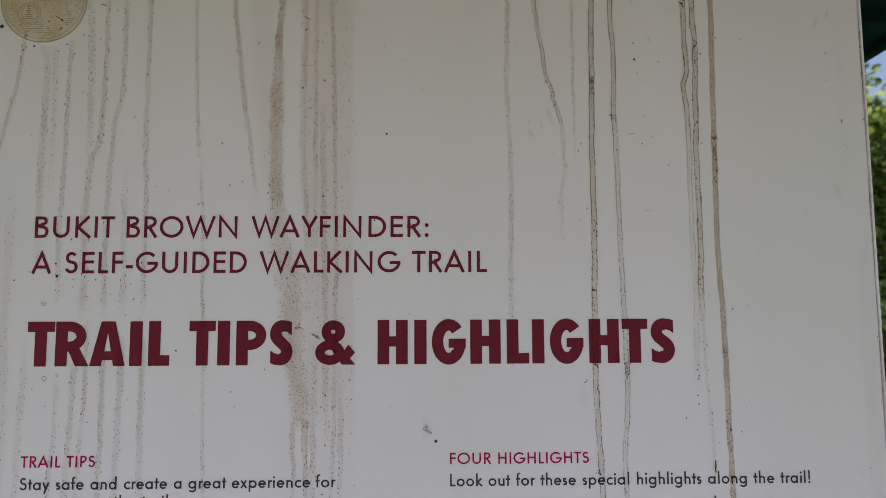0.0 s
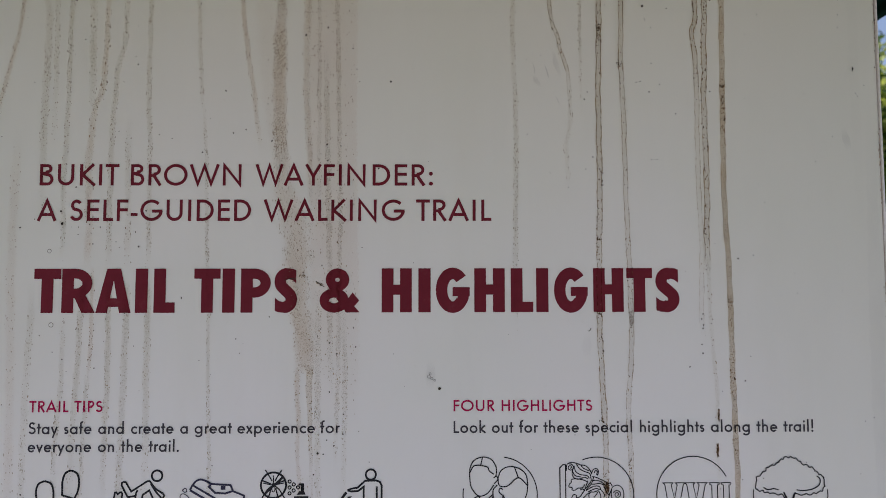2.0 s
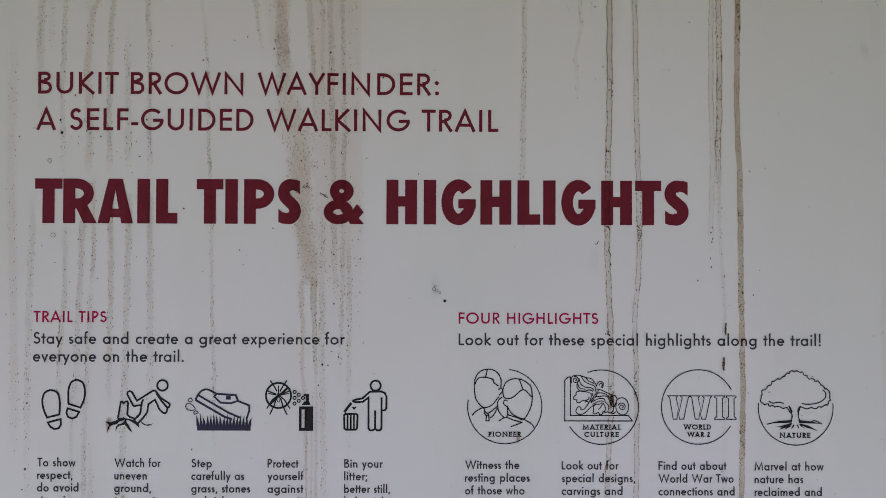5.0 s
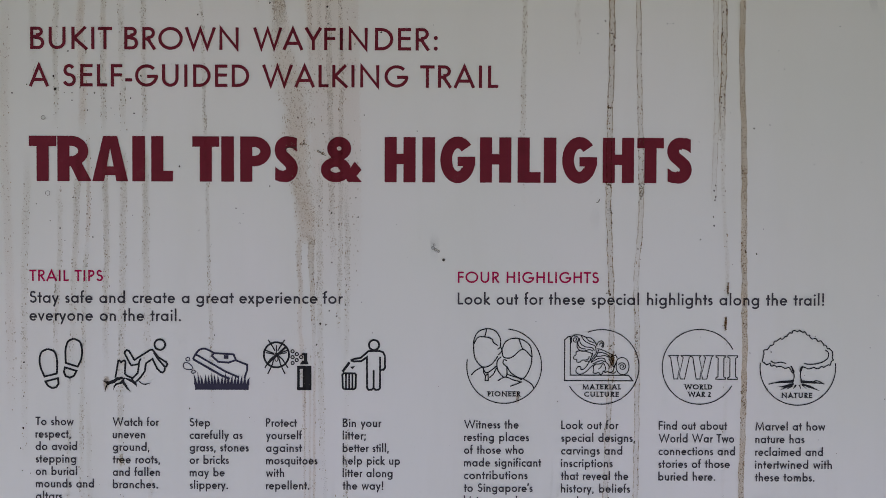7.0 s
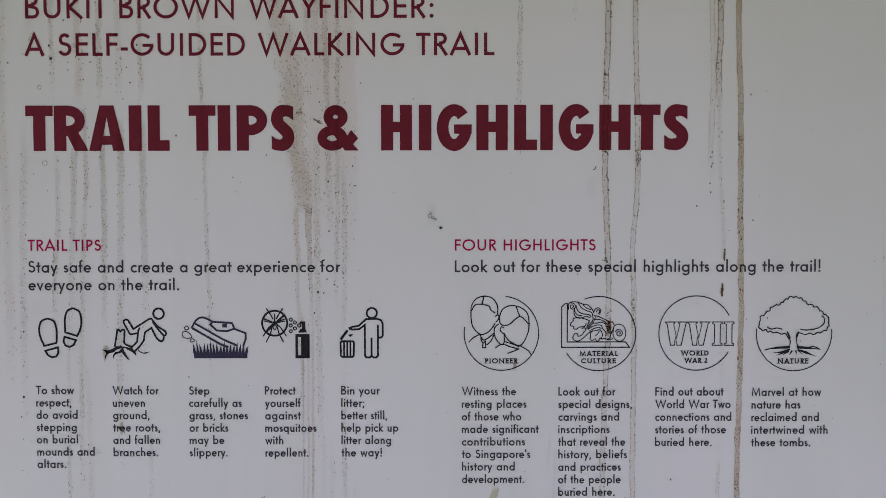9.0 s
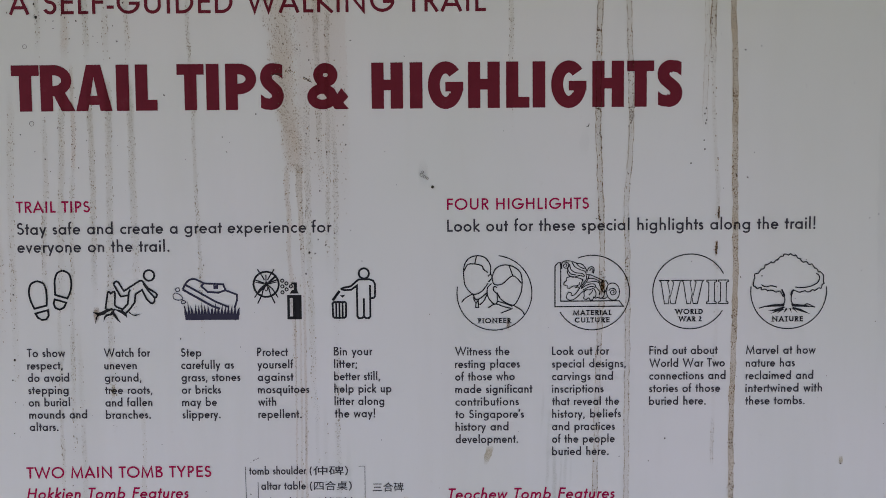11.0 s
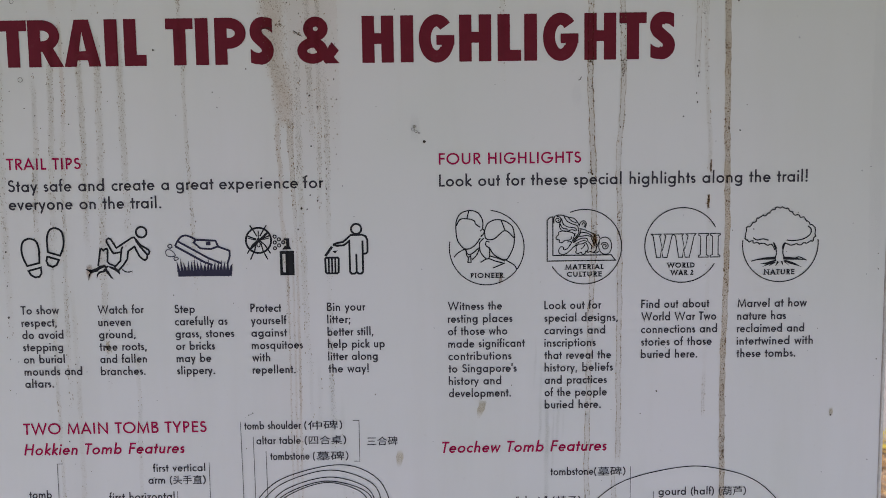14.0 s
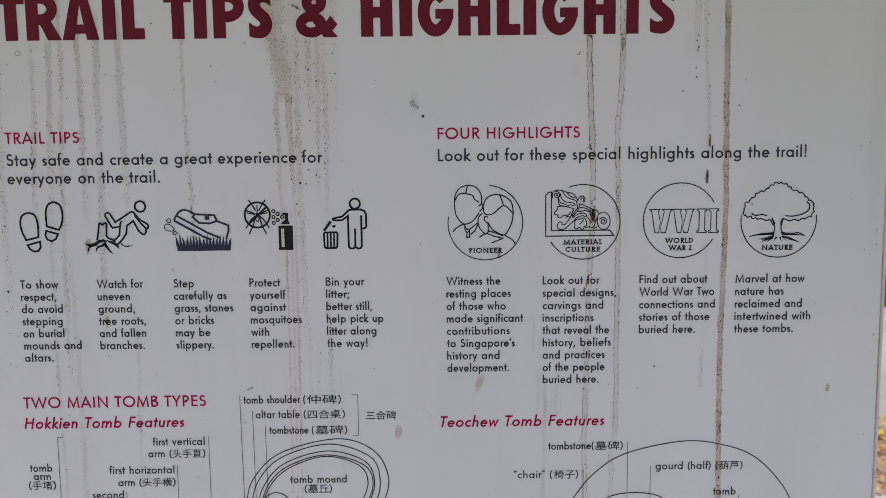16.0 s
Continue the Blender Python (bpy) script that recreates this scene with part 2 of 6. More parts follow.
YELLOW_LEAF = foliage("yellow_leaf", [(0.0, (0.45, 0.40, 0.10)), (1.0, (0.68, 0.62, 0.18))])


# ---------------------------------------------------------------- mesh helpers
def part(name, bm, material, parent=None, label=""):
    me = bpy.data.meshes.new(name)
    bm.to_mesh(me)
    bm.free()
    me.materials.append(material)
    ob = new(name, me)
    ob.parent = parent
    if label:
        tagged(ob, label)
    return ob


def flat(name, verts, faces, material, parent=None, label=""):
    me = bpy.data.meshes.new(name)
    me.from_pydata(verts, [], faces)
    me.materials.append(material)
    ob = new(name, me)
    ob.parent = parent
    if label:
        tagged(ob, label)
    return ob


def box(bm, x0, x1, y0, y1, z0, z1, bevel=0.0, seg=2):
    r = bmesh.ops.create_cube(bm, size=1, matrix=Matrix.Translation(((x0 + x1) / 2, (y0 + y1) / 2, (z0 + z1) / 2)) @ Matrix.Diagonal((x1 - x0, y1 - y0, z1 - z0, 1)))
    if bevel:
        edges = list({e for v in r["verts"] for e in v.link_edges})
        bmesh.ops.bevel(bm, geom=edges, offset=bevel, segments=seg, affect="EDGES", profile=0.5)
    return bm


def tube(bm, path, radii, sides=10):
    rings = []
    for i, p in enumerate(path):
        p = Vector(p)
        d = (Vector(path[min(i + 1, len(path) - 1)]) - Vector(path[max(i - 1, 0)])).normalized()
        a = d.orthogonal().normalized()
        c = d.cross(a)
        rings.append([bm.verts.new(p + (a * math.cos(k * 2 * math.pi / sides) + c * math.sin(k * 2 * math.pi / sides)) * radii[i]) for k in range(sides)])
    for r0, r1 in zip(rings, rings[1:]):
        for k in range(sides):
            bm.faces.new((r0[k], r0[(k + 1) % sides], r1[(k + 1) % sides], r1[k])).smooth = True
    bm.faces.new(rings[0][::-1])
    bm.faces.new(rings[-1])


# ---------------------------------------------------------------- flat print on the board
INK_Y, DIRT_Y, SPECK_Y = -0.0004, -0.0006, -0.0009


class Print:
    """Gathers flat strokes and shapes in the board's plane, in metres."""

    def __init__(self, y=INK_Y):
        self.v, self.f, self.y = [], [], y

    def quad_strip(self, left, right, closed=False):
        # each stroke lies a hair in front of the last
        y = self.y - 0.0000006 * (len(self.f) % 200)
        n, base = len(left), len(self.v)
        for a, b in zip(left, right):
            self.v += [(a[0], y, a[1]), (b[0], y, b[1])]
        for i in range(n if closed else n - 1):
            j = (i + 1) % n
            self.f.append((base + 2 * i, base + 2 * i + 1, base + 2 * j + 1, base + 2 * j))

    def stroke(self, pts, w, closed=False):
        pts = [np.array(p, float) for p in pts]
        clean = [pts[0]]
        for p in pts[1:]:
            if np.hypot(*(p - clean[-1])) > 1e-7:
                clean.append(p)
        if closed and np.hypot(*(clean[0] - clean[-1])) < 1e-7:
            clean.pop()
        pts, n = clean, len(clean)
        if n < 2:
            return
        left, right, h = [], [], w / 2
        for i in range(n):
            d0 = pts[i] - pts[i - 1] if (i or closed) else pts[1] - pts[0]
            d1 = pts[(i + 1) % n] - pts[i] if (i < n - 1 or closed) else pts[i] - pts[i - 1]
            d0, d1 = d0 / np.hypot(*d0), d1 / np.hypot(*d1)
            n0, n1 = np.array((-d0[1], d0[0])), np.array((-d1[1], d1[0]))
            m = n0 + n1
            q = np.hypot(*m)
            m = n1 if q < 1e-6 else m / q
            k = h / max(m @ n1, 0.42)
            left.append(pts[i] + m * k)
            right.append(pts[i] - m * k)
        self.quad_strip(left, right, closed)

    def fill(self, pts):
        y = self.y - 0.0000006 * (len(self.f) % 200)
        base = len(self.v)
        self.v += [(p[0], y, p[1]) for p in pts]
        self.f.append(tuple(range(base, base + len(pts))))

    def disc(self, x, z, r, n=14):
        self.fill([(x + r * math.cos(a * 2 * math.pi / n), z + r * math.sin(a * 2 * math.pi / n)) for a in range(n)])

    def ring(self, x, z, r, w, n=20, rz=None):
        self.stroke(arc(x, z, r, rz or r, 0, 360, n)[:-1], w, True)

    def done(self, name, material, parent, label=""):
        return flat(name, self.v, self.f, material, parent, label)


def arc(cx, cz, rx, rz, a0, a1, n=12):
    return [(cx + rx * math.cos(radians(a0 + (a1 - a0) * i / n)), cz + rz * math.sin(radians(a0 + (a1 - a0) * i / n))) for i in range(n + 1)]


def smooth(pts, step=6, closed=False):
    """A Catmull-Rom curve through a few points."""
    p = [np.array(q, float) for q in pts]
    n = len(p)
    out = []
    for i in range(n if closed else n - 1):
        a, b, c, d = (p[(i + k) % n] if closed else p[min(max(i + k, 0), n - 1)] for k in (-1, 0, 1, 2))
        for s in range(step):
            t = s / step
            out.append(0.5 * (2 * b + (c - a) * t + (2 * a - 5 * b + 4 * c - d) * t * t + (3 * b - a - 3 * c + d) * t ** 3))
    if not closed:
        out.append(p[-1])
    return out


# ---------------------------------------------------------------- a geometric sans alphabet, cap height 1
XH, ASC, DESC = 0.62, 1.06, -0.30


def letter(c, w):
    """Left bearing, ink width, right bearing and pen strokes of a character with pen width w."""
    h = w / 2
    ST, RD, DG = 0.12, 0.06, 0.015
    r = XH / 2
    # capitals
    if c == "A":
        return DG, 0.94, DG, [[(h * 1.1, 0), (0.47, 1 - h * 0.9), (0.94 - h * 1.1, 0)], [(0.2, 0.3), (0.74, 0.3)]]
    if c == "B":
        return ST, 0.60, RD, [[(h, 0), (h, 1)], [(h, h), (0.34, h)] + arc(0.34, 0.285, 0.26 - h, 0.285 - h, -90, 90) + [(h, 0.57)],
                              [(h, 0.57), (0.32, 0.57)] + arc(0.32, 0.785, 0.225 - h, 0.215 - h, -90, 90) + [(h, 1 - h)]]
    if c == "C":
        return RD, 0.80, RD, [arc(0.5, 0.5, 0.5 - h, 0.5 - h, 48, 312, 20)]
    if c == "D":
        return ST, 0.76, RD, [[(h, 0), (h, 1)], [(h, h), (0.27, h)] + arc(0.27, 0.5, 0.49 - h, 0.5 - h, -90, 90, 18) + [(h, 1 - h)]]
    if c == "E":
        return ST, 0.54, RD, [[(h, 0), (h, 1)], [(h, h), (0.54, h)], [(h, 0.53), (0.52, 0.53)], [(h, 1 - h), (0.54, 1 - h)]]
    if c == "F":
        return ST, 0.50, RD, [[(h, 0), (h, 1)], [(h, 0.52), (0.48, 0.52)], [(h, 1 - h), (0.50, 1 - h)]]
    if c == "G":
        return RD, 0.98, RD, [arc(0.5, 0.5, 0.5 - h, 0.5 - h, 44, 350, 24) + [(0.98 - h, 0.46)], [(0.52, 0.46), (0.98, 0.46)]]
    if c == "H":
        return ST, 0.70, ST, [[(h, 0), (h, 1)], [(0.70 - h, 0), (0.70 - h, 1)], [(h, 0.53), (0.70 - h, 0.53)]]
    if c == "I":
        return ST, w, ST, [[(h, 0), (h, 1)]]
    if c == "K":
        return ST, 0.70, DG, [[(h, 0), (h, 1)], [(0.60, 1), (h + 0.05, 0.50), (0.66, 0)]]
    if c == "L":
        return ST, 0.44, 0.04, [[(h, 0), (h, 1)], [(h, h), (0.44, h)]]
    if c == "M":
        return 0.06, 1.02, 0.06, [[(h, 0), (0.17, 1 - h), (0.51, 0.1), (0.85, 1 - h), (1.02 - h, 0)]]
    if c == "N":
        return ST, 0.84, ST, [[(h, 0), (h, 1 - h * 0.7), (0.84 - h, h * 0.7), (0.84 - h, 1)]]
    if c == "O":
        return RD, 1.06, RD, [arc(0.53, 0.5, 0.53 - h, 0.51 - h, 0, 360, 30)]
    if c == "P":
        return ST, 0.54, RD, [[(h, 0), (h, 1)], [(h, 0.44), (0.28, 0.44)] + arc(0.28, 0.72, 0.26 - h, 0.28 - h, -90, 90) + [(h, 1 - h)]]
    if c == "R":
        return ST, 0.60, 0.03, [[(h, 0), (h, 1)], [(h, 0.47), (0.29, 0.47)] + arc(0.29, 0.735, 0.26 - h, 0.265 - h, -90, 90) + [(h, 1 - h)], [(0.24, 0.47), (0.54, 0)]]
    if c == "S":
        k = (1 - w) / 2
        ru, rl = k * 0.47, k * 0.53
        return RD, 0.58, RD, [arc(0.29, 1 - h - ru, 0.25 - h, ru, 28, 250, 14) + arc(0.29, h + rl, 0.29 - h, rl, 75, -160, 16)]
    if c == "T":
        return 0.02, 0.60, 0.02, [[(0.30, 0), (0.30, 1)], [(0, 1 - h), (0.60, 1 - h)]]
    if c == "U":
        return ST, 0.72, ST, [[(h, 1)] + arc(0.36, 0.36, 0.36 - h, 0.36 - h, 180, 360, 16) + [(0.72 - h, 1)]]
    if c == "W":
        return DG, 1.36, DG, [[(h, 1), (0.385, h), (0.68, 1 - h), (0.975, h), (1.36 - h, 1)]]
    if c == "Y":
        return DG, 0.78, DG, [[(h, 1), (0.39, 0.44), (0.78 - h, 1)], [(0.39, 0), (0.39, 0.46)]]
    # small letters
    if c == "a":
        return 0.055, XH, 0.09, [arc(r, r, r - h, r + 0.01 - h, 0, 360, 20), [(XH - h, 0), (XH - h, XH)]]
    if c == "b":
        return 0.09, XH, 0.055, [arc(r, r, r - h, r + 0.01 - h, 0, 360, 20), [(h, 0), (h, ASC)]]
    if c == "c":
        return 0.055, 0.50, 0.03, [arc(r, r, r - h, r + 0.01 - h, 46, 314, 16)]
    if c == "d":
        return 0.055, XH, 0.09, [arc(r, r, r - h, r + 0.01 - h, 0, 360, 20), [(XH - h, 0), (XH - h, ASC)]]
    if c == "e":
        return 0.055, 0.60, 0.045, [[(h, r + 0.01)] + [(0.60 - h, r + 0.01)] + arc(0.30, r, 0.30 - h, r + 0.01 - h, 3, 322, 18)]
    if c == "f":
        return 0.02, 0.34, 0.01, [[(0.14, 0), (0.14, 0.86)] + arc(0.30, 0.87, 0.16, 0.20 - h, 180, 80, 6), [(0, XH - h), (0.31, XH - h)]]
    if c == "g":
        return 0.055, XH, 0.09, [arc(r, r, r - h, r + 0.01 - h, 0, 360, 20), [(XH - h, XH), (XH - h, -0.04)] + arc(r, -0.04, r - h, -DESC - 0.04 - h, 0, -155, 10)]
    if c == "h":
        return 0.09, 0.50, 0.09, [[(h, 0), (h, ASC)], [(h, 0.30)] + arc(0.25, 0.37, 0.25 - h, 0.255 - h, 180, 0, 10) + [(0.50 - h, 0)]]
    if c == "i":
        return 0.085, 0.13, 0.085, [[(0.065, 0), (0.065, XH)], "dot", (0.065, 0.86)]
    if c == "k":
        return 0.09, 0.50, 0.01, [[(h, 0), (h, ASC)], [(0.44, XH), (h + 0.05, 0.32), (0.48, 0)]]
    if c == "l":
        return 0.095, w, 0.095, [[(h, 0), (h, ASC)]]
    if c == "m":
        return 0.09, 0.84, 0.09, [[(h, 0), (h, XH)], [(h, 0.33)] + arc(0.24, 0.39, 0.24 - h, 0.235 - h, 180, 0, 10) + [(0.48 - h, 0)],
                                  [(0.48 - h, 0.33)] + arc(0.66 - h / 2, 0.39, 0.18 - h / 2, 0.235 - h, 180, 0, 10) + [(0.84 - h, 0)]]
    if c == "n":
        return 0.09, 0.50, 0.09, [[(h, 0), (h, XH)], [(h, 0.30)] + arc(0.25, 0.37, 0.25 - h, 0.255 - h, 180, 0, 10) + [(0.50 - h, 0)]]
    if c == "o":
        return 0.055, 0.64, 0.055, [arc(0.32, r, 0.32 - h, r + 0.01 - h, 0, 360, 20)]
    if c == "p":
        return 0.09, XH, 0.055, [arc(r, r, r - h, r + 0.01 - h, 0, 360, 20), [(h, DESC), (h, XH)]]
    if c == "q":
        return 0.055, XH, 0.09, [arc(r, r, r - h, r + 0.01 - h, 0, 360, 20), [(XH - h, DESC), (XH - h, XH)]]
    if c == "r":
        return 0.09, 0.31, 0.0, [[(h, 0), (h, XH)], [(h, 0.30)] + arc(0.25, 0.37, 0.25 - h, 0.255 - h, 180, 70, 6)]
    if c == "s":
        k = (XH - w) / 2
        return 0.04, 0.38, 0.04, [arc(0.19, XH - h - k * 0.48, 0.165 - h * 0.8, k * 0.48, 25, 250, 10) + arc(0.19, h + k * 0.52, 0.19 - h, k * 0.52, 75, -155, 12)]
    if c == "t":
        return 0.015, 0.34, 0.015, [[(0.17, 0), (0.17, 0.88)], [(0, XH - h), (0.34, XH - h)]]
    if c == "u":
        return 0.09, 0.50, 0.09, [[(h, XH)] + arc(0.25, 0.25, 0.25 - h, 0.255 - h, 180, 360, 10) + [(0.50 - h, 0.25)], [(0.50 - h, 0), (0.50 - h, XH)]]
    if c == "v":
        return 0.01, 0.56, 0.01, [[(h, XH), (0.28, h), (0.56 - h, XH)]]
    if c == "w":
        return 0.01, 0.84, 0.01, [[(h, XH), (0.235, h), (0.42, XH - h), (0.605, h), (0.84 - h, XH)]]
    if c == "x":
        return 0.01, 0.54, 0.01, [[(h, 0), (0.52 - h, XH)], [(h, XH), (0.54 - h, 0)]]
    if c == "y":
        return 0.01, 0.58, 0.01, [[(h, XH), (0.29, 0.06)], [(0.58 - h, XH), (0.17, DESC)]]
    if c == "z":
        return 0.03, 0.46, 0.03, [[(0.02, XH - h), (0.42, XH - h), (0.05, h), (0.46, h)]]
    # points and marks
    if c == ".":
        return 0.10, 0.14, 0.10, ["dot", (0.07, 0.07)]
    if c == ",":
        return 0.06, 0.16, 0.08, [[(0.12, 0.13), (0.04, -0.16)]]
    if c == ":":
        return 0.12, 0.16, 0.10, ["dot", (0.08, 0.09), "dot", (0.08, 0.56)]
    if c == ";":
        return 0.08, 0.16, 0.08, [[(0.12, 0.13), (0.04, -0.16)], "dot", (0.10, 0.54)]
    if c == "!":
        return 0.12, 0.14, 0.10, [[(0.07, 0.27), (0.07, 1.04)], "dot", (0.07, 0.07)]
    if c == "-":
        return 0.06, 0.30, 0.06, [[(0, 0.30), (0.30, 0.30)]]
    if c == "'":
        return 0.06, 0.12, 0.06, [[(0.09, 1.04), (0.03, 0.72)]]
    if c == "\u201c" or c == "\u201d":
        return 0.05, 0.30, 0.05, [[(0.11, 1.0), (0.03, 0.76)], [(0.27, 1.0), (0.19, 0.76)]]
    if c == "(":
        return 0.08, 0.24, 0.02, [arc(0.62, 0.40, 0.58, 0.74, 132, 228, 8)]
    if c == ")":
        return 0.02, 0.24, 0.08, [arc(-0.38, 0.40, 0.58, 0.74, 48, -48, 8)]
    if c == "2":
        return 0.05, 0.54, 0.05, [arc(0.27, 0.72, 0.24 - h, 0.28 - h, 160, -30, 10) + [(h, h), (0.54, h)]]
    return 0.0, 0.43, 0.0, []


def lettering(pr, body, x0, x1, z, cap, pen=0.125, slant=0.0, serif=False):
    """Sets one line from x0, with its baseline at z; x1 is its far end (None: natural width)."""
    runs, x = [], 0.0
    for i, c in enumerate(body):
        lb, wd, rb, strokes = letter(c, pen)
        x += lb if i else 0.0
        runs.append((x, strokes))
        x += wd + (rb if i < len(body) - 1 else 0.0)
    k = (x1 - x0) / (x * cap) if x1 is not None else 1.0
    for ox, strokes in runs:
        put = lambda p: (x0 + (ox + p[0]) * cap * k + slant * p[1] * cap, z + p[1] * cap)
        it = iter(strokes)
        for s in it:
            if s == "dot":
                px, pz = put(next(it))
                pr.disc(px, pz, cap * pen * 0.66, 10)
                continue
            closed = len(s) > 12 and np.hypot(s[0][0] - s[-1][0], s[0][1] - s[-1][1]) < 1e-6
            pr.stroke([put(p) for p in s], cap * pen, closed)
            if serif and len(s) < 8:
                for p in (s[0], s[-1]):
                    if p[1] in (0, 1):
                        zz = p[1] + (0.04 if p[1] == 0 else -0.04)
                        pr.stroke([put((p[0] - pen * 1.15, zz)), put((p[0] + pen * 1.15, zz))], cap * 0.08)
    return x0 + x * cap * k


def han(body, x0, x1, z, size, material, parent):
    """Chinese characters from the built-in font, from x0 to x1, with the foot of the square at z."""
    cu = bpy.data.curves.new("characters", "FONT")
    cu.body, cu.size, cu.resolution_u = body, size, 3
    cu.offset = 0.004 * size
    tmp = new("characters", cu)
    bpy.context.view_layer.update()
    me = bpy.data.meshes.new_from_object(tmp.evaluated_get(bpy.context.evaluated_depsgraph_get()))
    bpy.data.objects.remove(tmp)
    bpy.data.curves.remove(cu)
    co = np.array([v.co[:] for v in me.vertices])
    lo, hi = co.min(0), co.max(0)
    for v in me.vertices:
        u, t = (v.co.x - lo[0]) / (hi[0] - lo[0]), (v.co.y - lo[1]) / (hi[1] - lo[1])
        v.co = (x0 + u * (x1 - x0), INK_Y, z + t * size)
    me.name = "chinese_label"
    me.materials.clear()
    me.materials.append(material)
    ob = new("chinese_label", me)
    ob.parent = parent
    return ob


# ---------------------------------------------------------------- ground, road and verge
def sheet(name, x0, x1, y0, y1, z, material, label, n=1, wob=0.0, seed=1):
    rnd = random.Random(seed)
    vs, fs = [], []
    for j in range(n + 1):
        for i in range(n + 1):
            vs.append((x0 + (x1 - x0) * i / n, y0 + (y1 - y0) * j / n, z + wob * (rnd.random() - 0.5)))
    for j in range(n):
        for i in range(n):
            a = j * (n + 1) + i
            fs.append((a, a + 1, a + n + 2, a + n + 1))
    return tagged(flat(name, vs, fs, material), label, "ground", kind="structure")


sheet("ground", -400, 400, -400, 400, -0.03, TURF, "short green turf reaching to the horizon")
bm = box(bmesh.new(), -9, 9, -7, 2.35, -0.12, 0.0, 0.01)
tagged(part("pavement", bm, CONCRETE), "pale concrete paving under the notice board", "pavement", kind="structure")
bm = box(bmesh.new(), -60, 60, 3.1, 6.7, -0.2, -0.012, 0.004)
tagged(part("road", bm, ROAD), "pale worn road behind the notice board", "road", kind="structure")
sheet("soil_strip", -9, 9, 2.36, 3.09, -0.006, SOIL, "brown bare soil strip beside the road", 40, 0.006, 3)


def leaf_scatter(name, n, place, size, material, label, seed, upright=0.0, category="leaves"):
    rnd = random.Random(seed)
    vs, fs = [], []
    for _ in range(n):
        p = Vector(place(rnd))
        s = size * rnd.uniform(0.6, 1.35)
        r = Euler((rnd.uniform(-0.6, 0.6) + upright, rnd.uniform(-0.6, 0.6), rnd.uniform(0, 6.3))).to_matrix()
        b = len(vs)
        for q in ((0, -s, 0), (s * 0.42, -s * 0.1, s * 0.12), (0, s, 0.1 * s), (-s * 0.42, -s * 0.1, s * 0.12)):
            vs.append(p + r @ Vector(q))
        fs += [(b, b + 1, b + 2), (b, b + 2, b + 3)]
    return tagged(flat(name, vs, fs, material), label, category, kind="stuff")


leaf_scatter("leaf_litter", 7500, lambda r: (r.uniform(-2.5, 5.5), r.uniform(2.3, 3.2), 0.012 + r.random() * 0.03), 0.022, DRY_LEAF,
             "dry brown fallen leaves on bare soil", 5)
leaf_scatter("yellow_weeds", 420, lambda r: (r.gauss(2.05, 0.9), r.gauss(3.02, 0.10), r.uniform(0.0, 0.12)), 0.04, YELLOW_LEAF,
             "yellow-green low weeds at the road's edge", 6, 0.6, "weeds")


def grass(rnd_seed, n):
    rnd = random.Random(rnd_seed)
    vs, fs = [], []
    for _ in range(n):
        x, y = rnd.uniform(1.5, 8.5), rnd.uniform(6.72, 11.5)
        hgt, a, w = rnd.uniform(0.06, 0.20), rnd.uniform(0, 6.3), 0.008
        lx, ly = rnd.uniform(-0.06, 0.06), rnd.uniform(-0.06, 0.06)
        b = len(vs)
        vs += [(x - w * math.cos(a), y - w * math.sin(a), -0.03), (x + w * math.cos(a), y + w * math.sin(a), -0.03), (x + lx, y + ly, hgt)]
        fs.append((b, b + 1, b + 2))
    return tagged(flat("grass", vs, fs, GRASS), "sunlit rough grass beyond the road", "grass", kind="stuff")


grass(8, 9000)


# ---------------------------------------------------------------- trees and shrubs
def tree(height, crown_r, crown_z, leaves, seed, leaf=0.13):
    rnd = random.Random(seed)
    root = new("tree")
    bm = bmesh.new()
    tube(bm, [(0, 0, -0.1), (0.04, 0.02, height * 0.3), (-0.05, 0.06, height * 0.6), (0.02, 0, height * 0.9)], [0.24, 0.17, 0.12, 0.04], 12)
    part("trunk", bm, BARK, root)
    tips = []
    for i in range(11):
        a, z0 = i * 2.4 + rnd.random(), height * rnd.uniform(0.25, 0.75)
        out = crown_r * rnd.uniform(0.55, 0.95)
        end = Vector((math.cos(a) * out, math.sin(a) * out, crown_z + rnd.uniform(-0.75, 0.8) * crown_r))
        mid = Vector((math.cos(a) * out * 0.45, math.sin(a) * out * 0.45, (z0 + end.z) / 2 + 0.2))
        bm = bmesh.new()
        tube(bm, [(0, 0, z0), mid, end], [0.075, 0.045, 0.012], 7)
        part("limb", bm, BARK, root)
        tips += [end, mid.lerp(end, 0.5)]
    vs, fs = [], []
    clumps = [t + Vector([rnd.gauss(0, 0.35) for _ in range(3)]) for t in tips for _ in range(3)]
    for _ in range(leaves):
        c = rnd.choice(clumps)
        p = c + Vector([rnd.gauss(0, 0.25), rnd.gauss(0, 0.25), rnd.gauss(0, 0.18)])
        s = leaf * rnd.uniform(0.6, 1.3)
        r = Euler((rnd.uniform(-0.9, 0.9), rnd.uniform(-0.9, 0.9), rnd.uniform(0, 6.3))).to_matrix()
        b = len(vs)
        for q in ((0, -s, 0), (s * 0.6, -s * 0.5, 0.15 * s), (s * 0.6, s * 0.45, 0.15 * s), (0, s, 0), (-s * 0.6, s * 0.45, 0.15 * s), (-s * 0.6, -s * 0.5, 0.15 * s)):
            vs.append(p + r @ Vector(q))
        fs += [(b, b + 1, b + 2, b + 3), (b, b + 3, b + 4, b + 5)]
    flat("crown", vs, fs, LEAF, root)
    return tagged(root, "broad-leaved tree with a sunlit yellow-green crown", "tree", "roadside trees")


